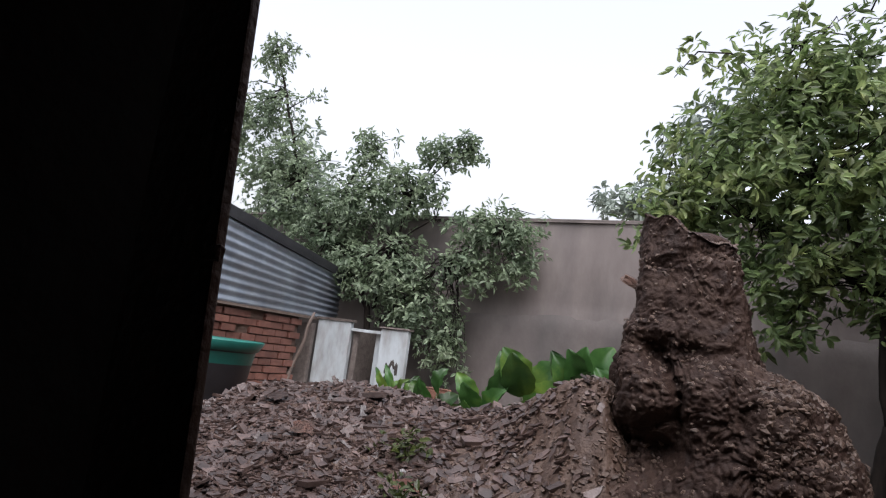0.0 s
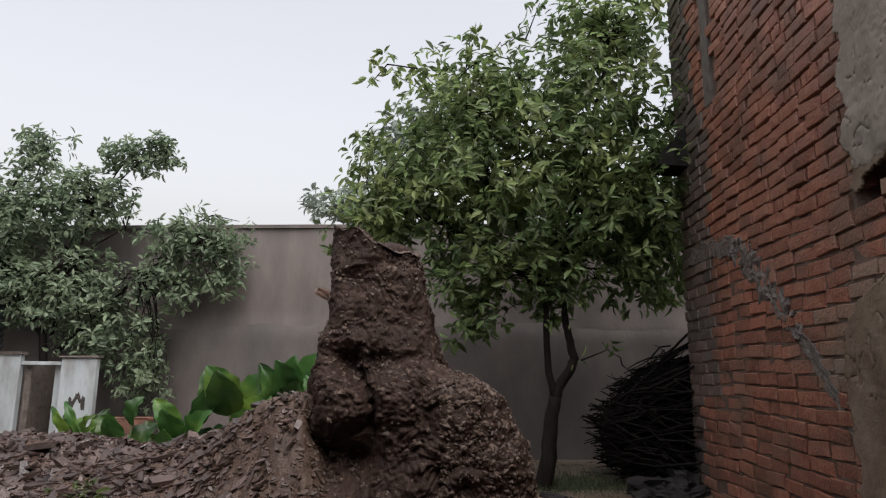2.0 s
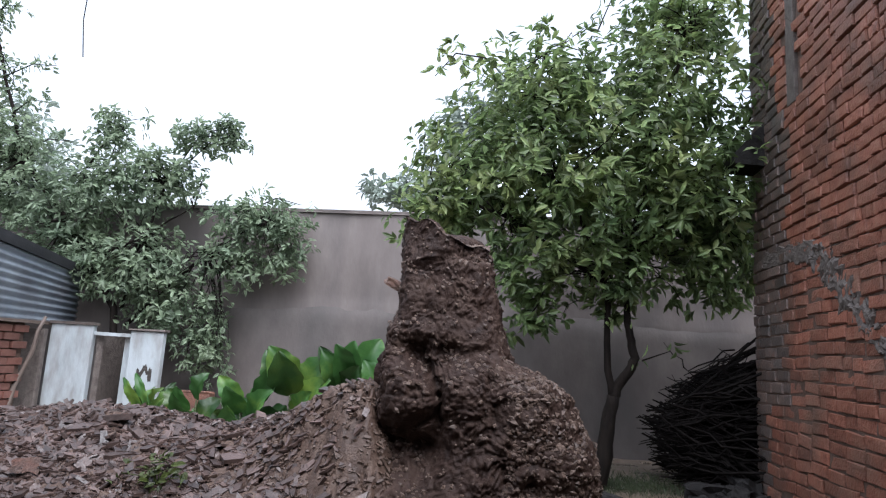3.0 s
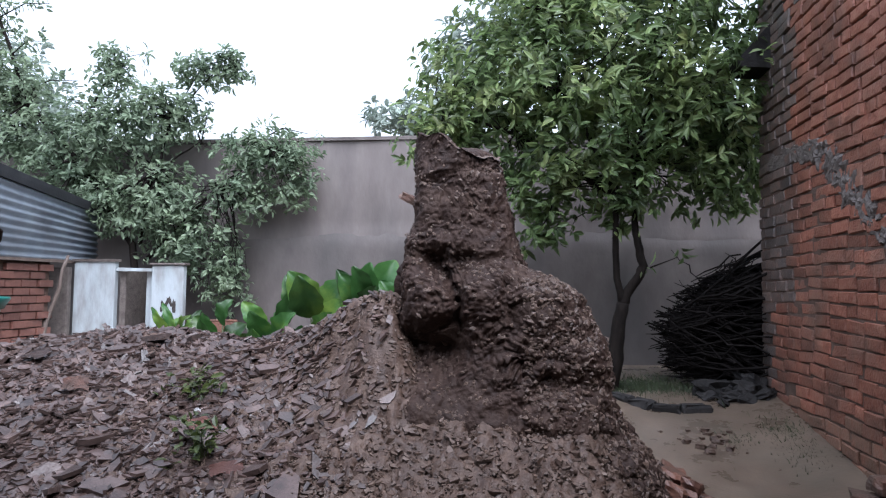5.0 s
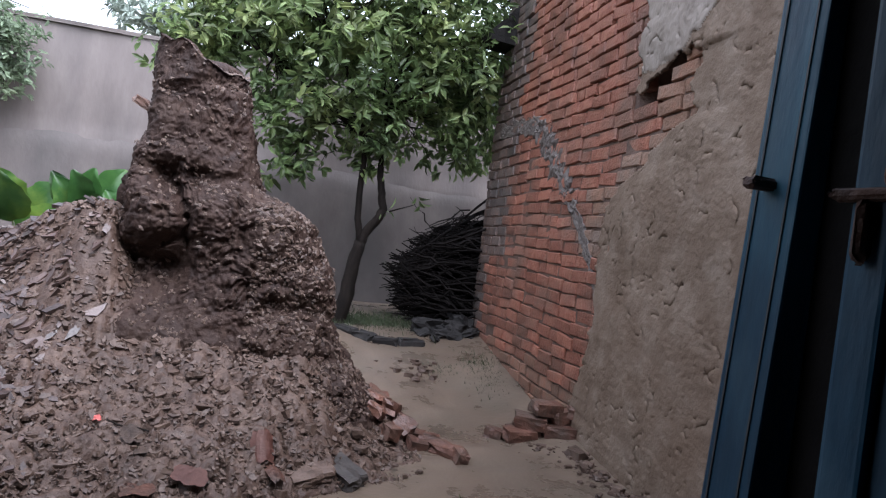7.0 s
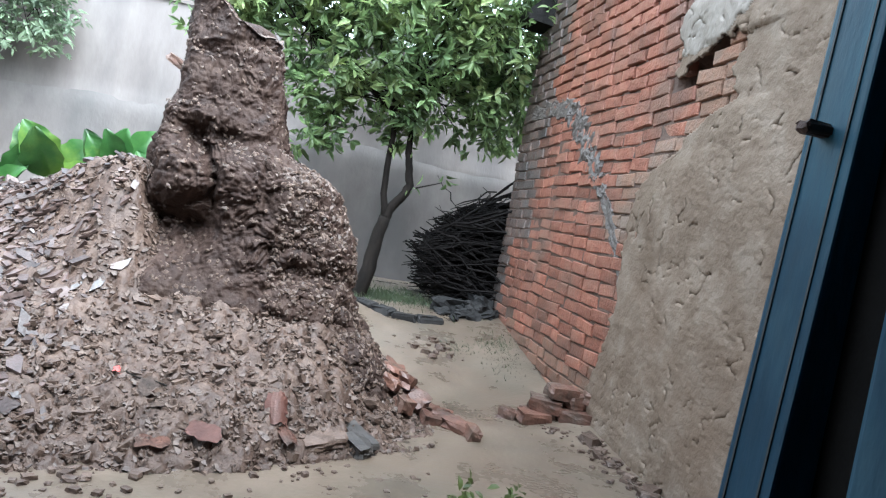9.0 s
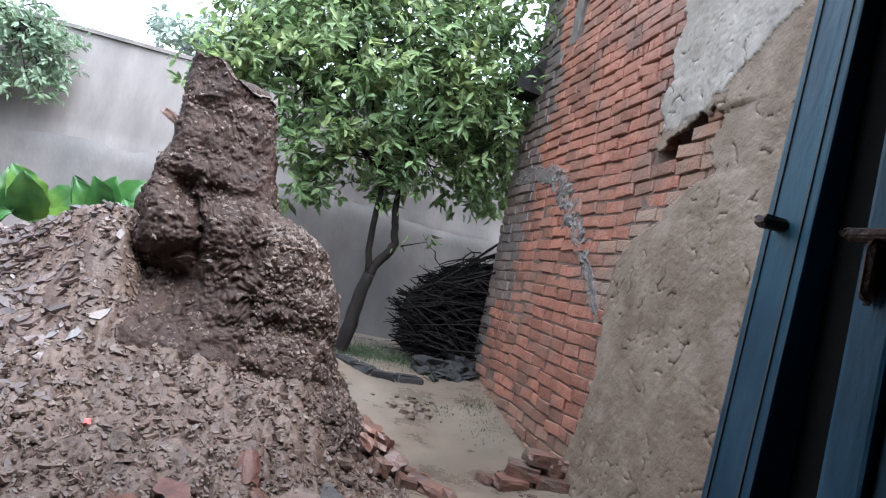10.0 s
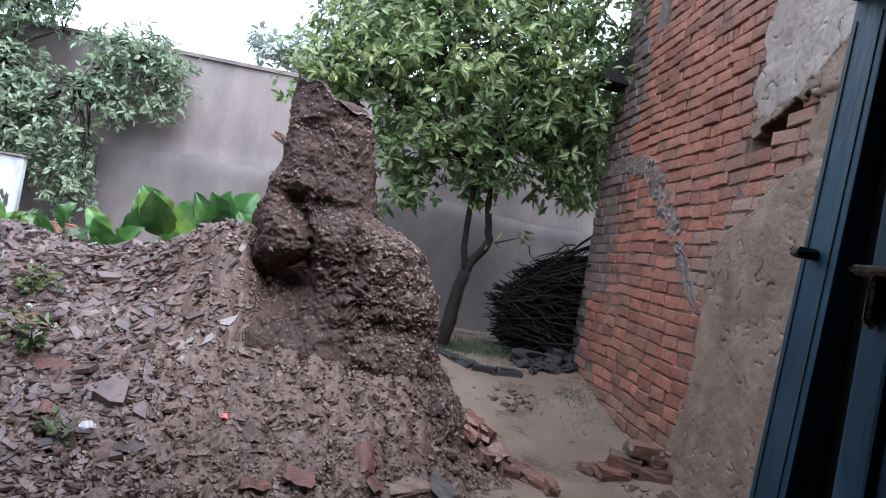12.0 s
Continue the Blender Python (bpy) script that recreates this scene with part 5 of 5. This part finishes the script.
shard("roof_tile", -0.95, 2.72, (0.06, 0.04, 0.016), -10, 20, CHIP, "dark tile shard on the heap", "tile", 0.03, 0.01, 14)
shard("roof_tile", -1.7, 3.3, (0.075, 0.05, 0.016), 50, 25, TERRACOTTA, "red tile shard on the heap", "tile", 0.04, 0.01, 15)
shard("litter_scrap", -1.13, 2.75, (0.032, 0.02, 0.004), 35, 30, WHITE, "crumpled white plastic scrap on the heap", "litter", 0.05, 0.015, 16)
shard("litter_scrap", -1.76, 3.36, (0.018, 0.012, 0.004), 35, 30, WHITE, "small white plastic scrap on the heap", "litter", 0.06, 0.01, 17)
shard("bottle_cap", -0.62, 2.97, (0.016, 0.015, 0.010), 0, 30, PINK, "bright red plastic cap on the mud", "litter", 0.025, 0.006, 18)
vs, fs = tube(wobble((-0.58, 2.96, mound_at(-0.58, 2.96) + 0.03), (-0.41, 2.94, mound_at(-0.41, 2.94) + 0.03), 5, 0.01, 3), [0.004] * 5, 5)
tagged(new("twig", mesh_of("twig", vs, fs, BARK)), "thin dark twig lying on the mud", "twig")


def pebbles(name, patches, seed, mat, label):
    rg = random.Random(seed)
    pieces = []
    for cx, cy, rx, ry, n, size in patches:
        for _ in range(n):
            x, y = rg.gauss(cx, rx), rg.gauss(cy, ry)
            if x > 1.95:
                continue
            z = mound_at(x, y)
            q = size * rg.lognormvariate(0, 0.45)
            bm = rock_bm((q * 1.3, q, q * 0.7), rg.randrange(99), 1, 0.3)
            m = pose(x, y, z + q * 0.2, 0, 0, rg.uniform(0, 360))
            bm.verts.ensure_lookup_table()
            for k, v in enumerate(bm.verts):
                v.index = k
            pieces.append(([m @ v.co for v in bm.verts], [tuple(v.index for v in f.verts) for f in bm.faces]))
            bm.free()
    vs, fs = join(pieces)
    tagged(new(name, mesh_of(name, vs, fs, mat)), label, "gravel", kind="stuff")


pebbles("gravel", [(1.84, 3.35, 0.08, 0.16, 50, 0.018), (1.88, 2.98, 0.05, 0.16, 45, 0.022), (1.72, 3.62, 0.1, 0.08, 25, 0.016), (1.3, 5.15, 0.14, 0.10, 26, 0.026), (0.62, 3.30, 0.10, 0.10, 26, 0.022), (0.3, 2.75, 0.35, 0.07, 60, 0.014), (-0.75, 2.45, 0.4, 0.10, 70, 0.018)], 8, CLAY, "muddy gravel and crumbs strewn along the edges of the path")


vs, fs = tube([(-0.338, 0.61, 1.67), (-0.340, 0.612, 1.64), (-0.339, 0.61, 1.61), (-0.337, 0.612, 1.587)], [0.00035] * 4, 5)
tagged(new("hanging_wire", mesh_of("hanging_wire", vs, fs, RUST)), "thin dark wire hanging from the door head", "wire")


# ---- build: weeds ----
def weed(x, y, h, n, seed, label, lift=0.0):
    rg = np.random.default_rng(seed)
    root = new("weed", None)
    z = mound_at(x, y) + lift
    root.location = (x, y, z)
    tagged(root, label, "weed", "weeds on the heap")
    c = rg.normal(size=(n, 3)) * [h * 0.42, h * 0.3, h * 0.30] + [0, 0, h * 0.55]
    c[:, 2] = np.clip(c[:, 2], 0.02, h)
    a = rg.normal(size=(n, 3)) * 0.4 + [0, -0.2, 1]
    a /= np.linalg.norm(a, axis=1, keepdims=True)
    ob = new("leaves", leaves_mesh("leaves", c, a, rg, WEED, 5, 0.055, 0.03))
    ob.parent = root
    pieces = [tube([(0, 0, -0.02), tuple(q * 0.5 + np.array([0, 0, 0.02])), tuple(q)], [0.004, 0.003, 0.002], 4) for q in c[::2]]
    v, f = join(pieces)
    ob = new("stems", mesh_of("stems", v, f, WEED))
    ob.parent = root


weed(-1.83, 3.53, 0.14, 14, 1, "small leafy green weed growing on the heap")
weed(-1.60, 3.12, 0.16, 18, 2, "bushy green weed growing on the heap")
weed(-1.28, 2.74, 0.06, 7, 3, "low green weed growing on the heap")
weed(0.86, 2.58, 0.055, 5, 4, "young broad green weed by the path")
weed(1.08, 2.60, 0.05, 6, 5, "spiky green weed by the path")

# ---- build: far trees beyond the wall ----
# These crowns carry the rain haze in their leaf colour; no mist is built.
tree("far_tree", [([(-2.6, 14.0, 0.3), (-2.6, 14.0, 4.3)], 0.1, 0.03)], [(-3.0, 14.0, 4.95, 0.75, 0.4, 0.4), (-2.2, 14.0, 5.0, 0.8, 0.4, 0.5), (-1.4, 14.0, 6.3, 0.8, 0.5, 0.9), (-0.4, 14.0, 6.6, 1.0, 0.5, 1.1)], 420, 41, LEAF_HAZE_FAR, "tree far off, rain haze in its leaf colour", length=0.22, width=0.09)
tree("far_tree", [([(-11.0, 12.5, 0.3), (-11.0, 12.5, 4.5)], 0.12, 0.03)], [(-10.6, 12.5, 4.6, 1.3, 0.5, 1.6), (-9.4, 12.5, 4.0, 1.0, 0.5, 0.7)], 420, 43, LEAF_HAZE_FAR, "tree far off behind the shed, rain haze in its leaf colour", length=0.22, width=0.09)

tree("far_tree", [([(-14.0, 11.5, 0.3), (-14.0, 11.5, 7.0)], 0.14, 0.03)], [(-14.2, 11.5, 7.6, 1.3, 0.6, 2.0), (-13.0, 11.5, 6.0, 1.0, 0.5, 1.1), (-14.8, 11.5, 9.2, 0.8, 0.5, 1.2), (-12.8, 11.5, 7.6, 0.5, 0.4, 0.9), (-13.4, 11.5, 4.6, 1.3, 0.5, 1.3)], 1700, 47, LEAF_HAZE_GREY, "tall tree greyed by rain haze in its leaf colour", length=0.17, width=0.08)

# ---- build: the bricks of the house wall ----
build_bricks(east)
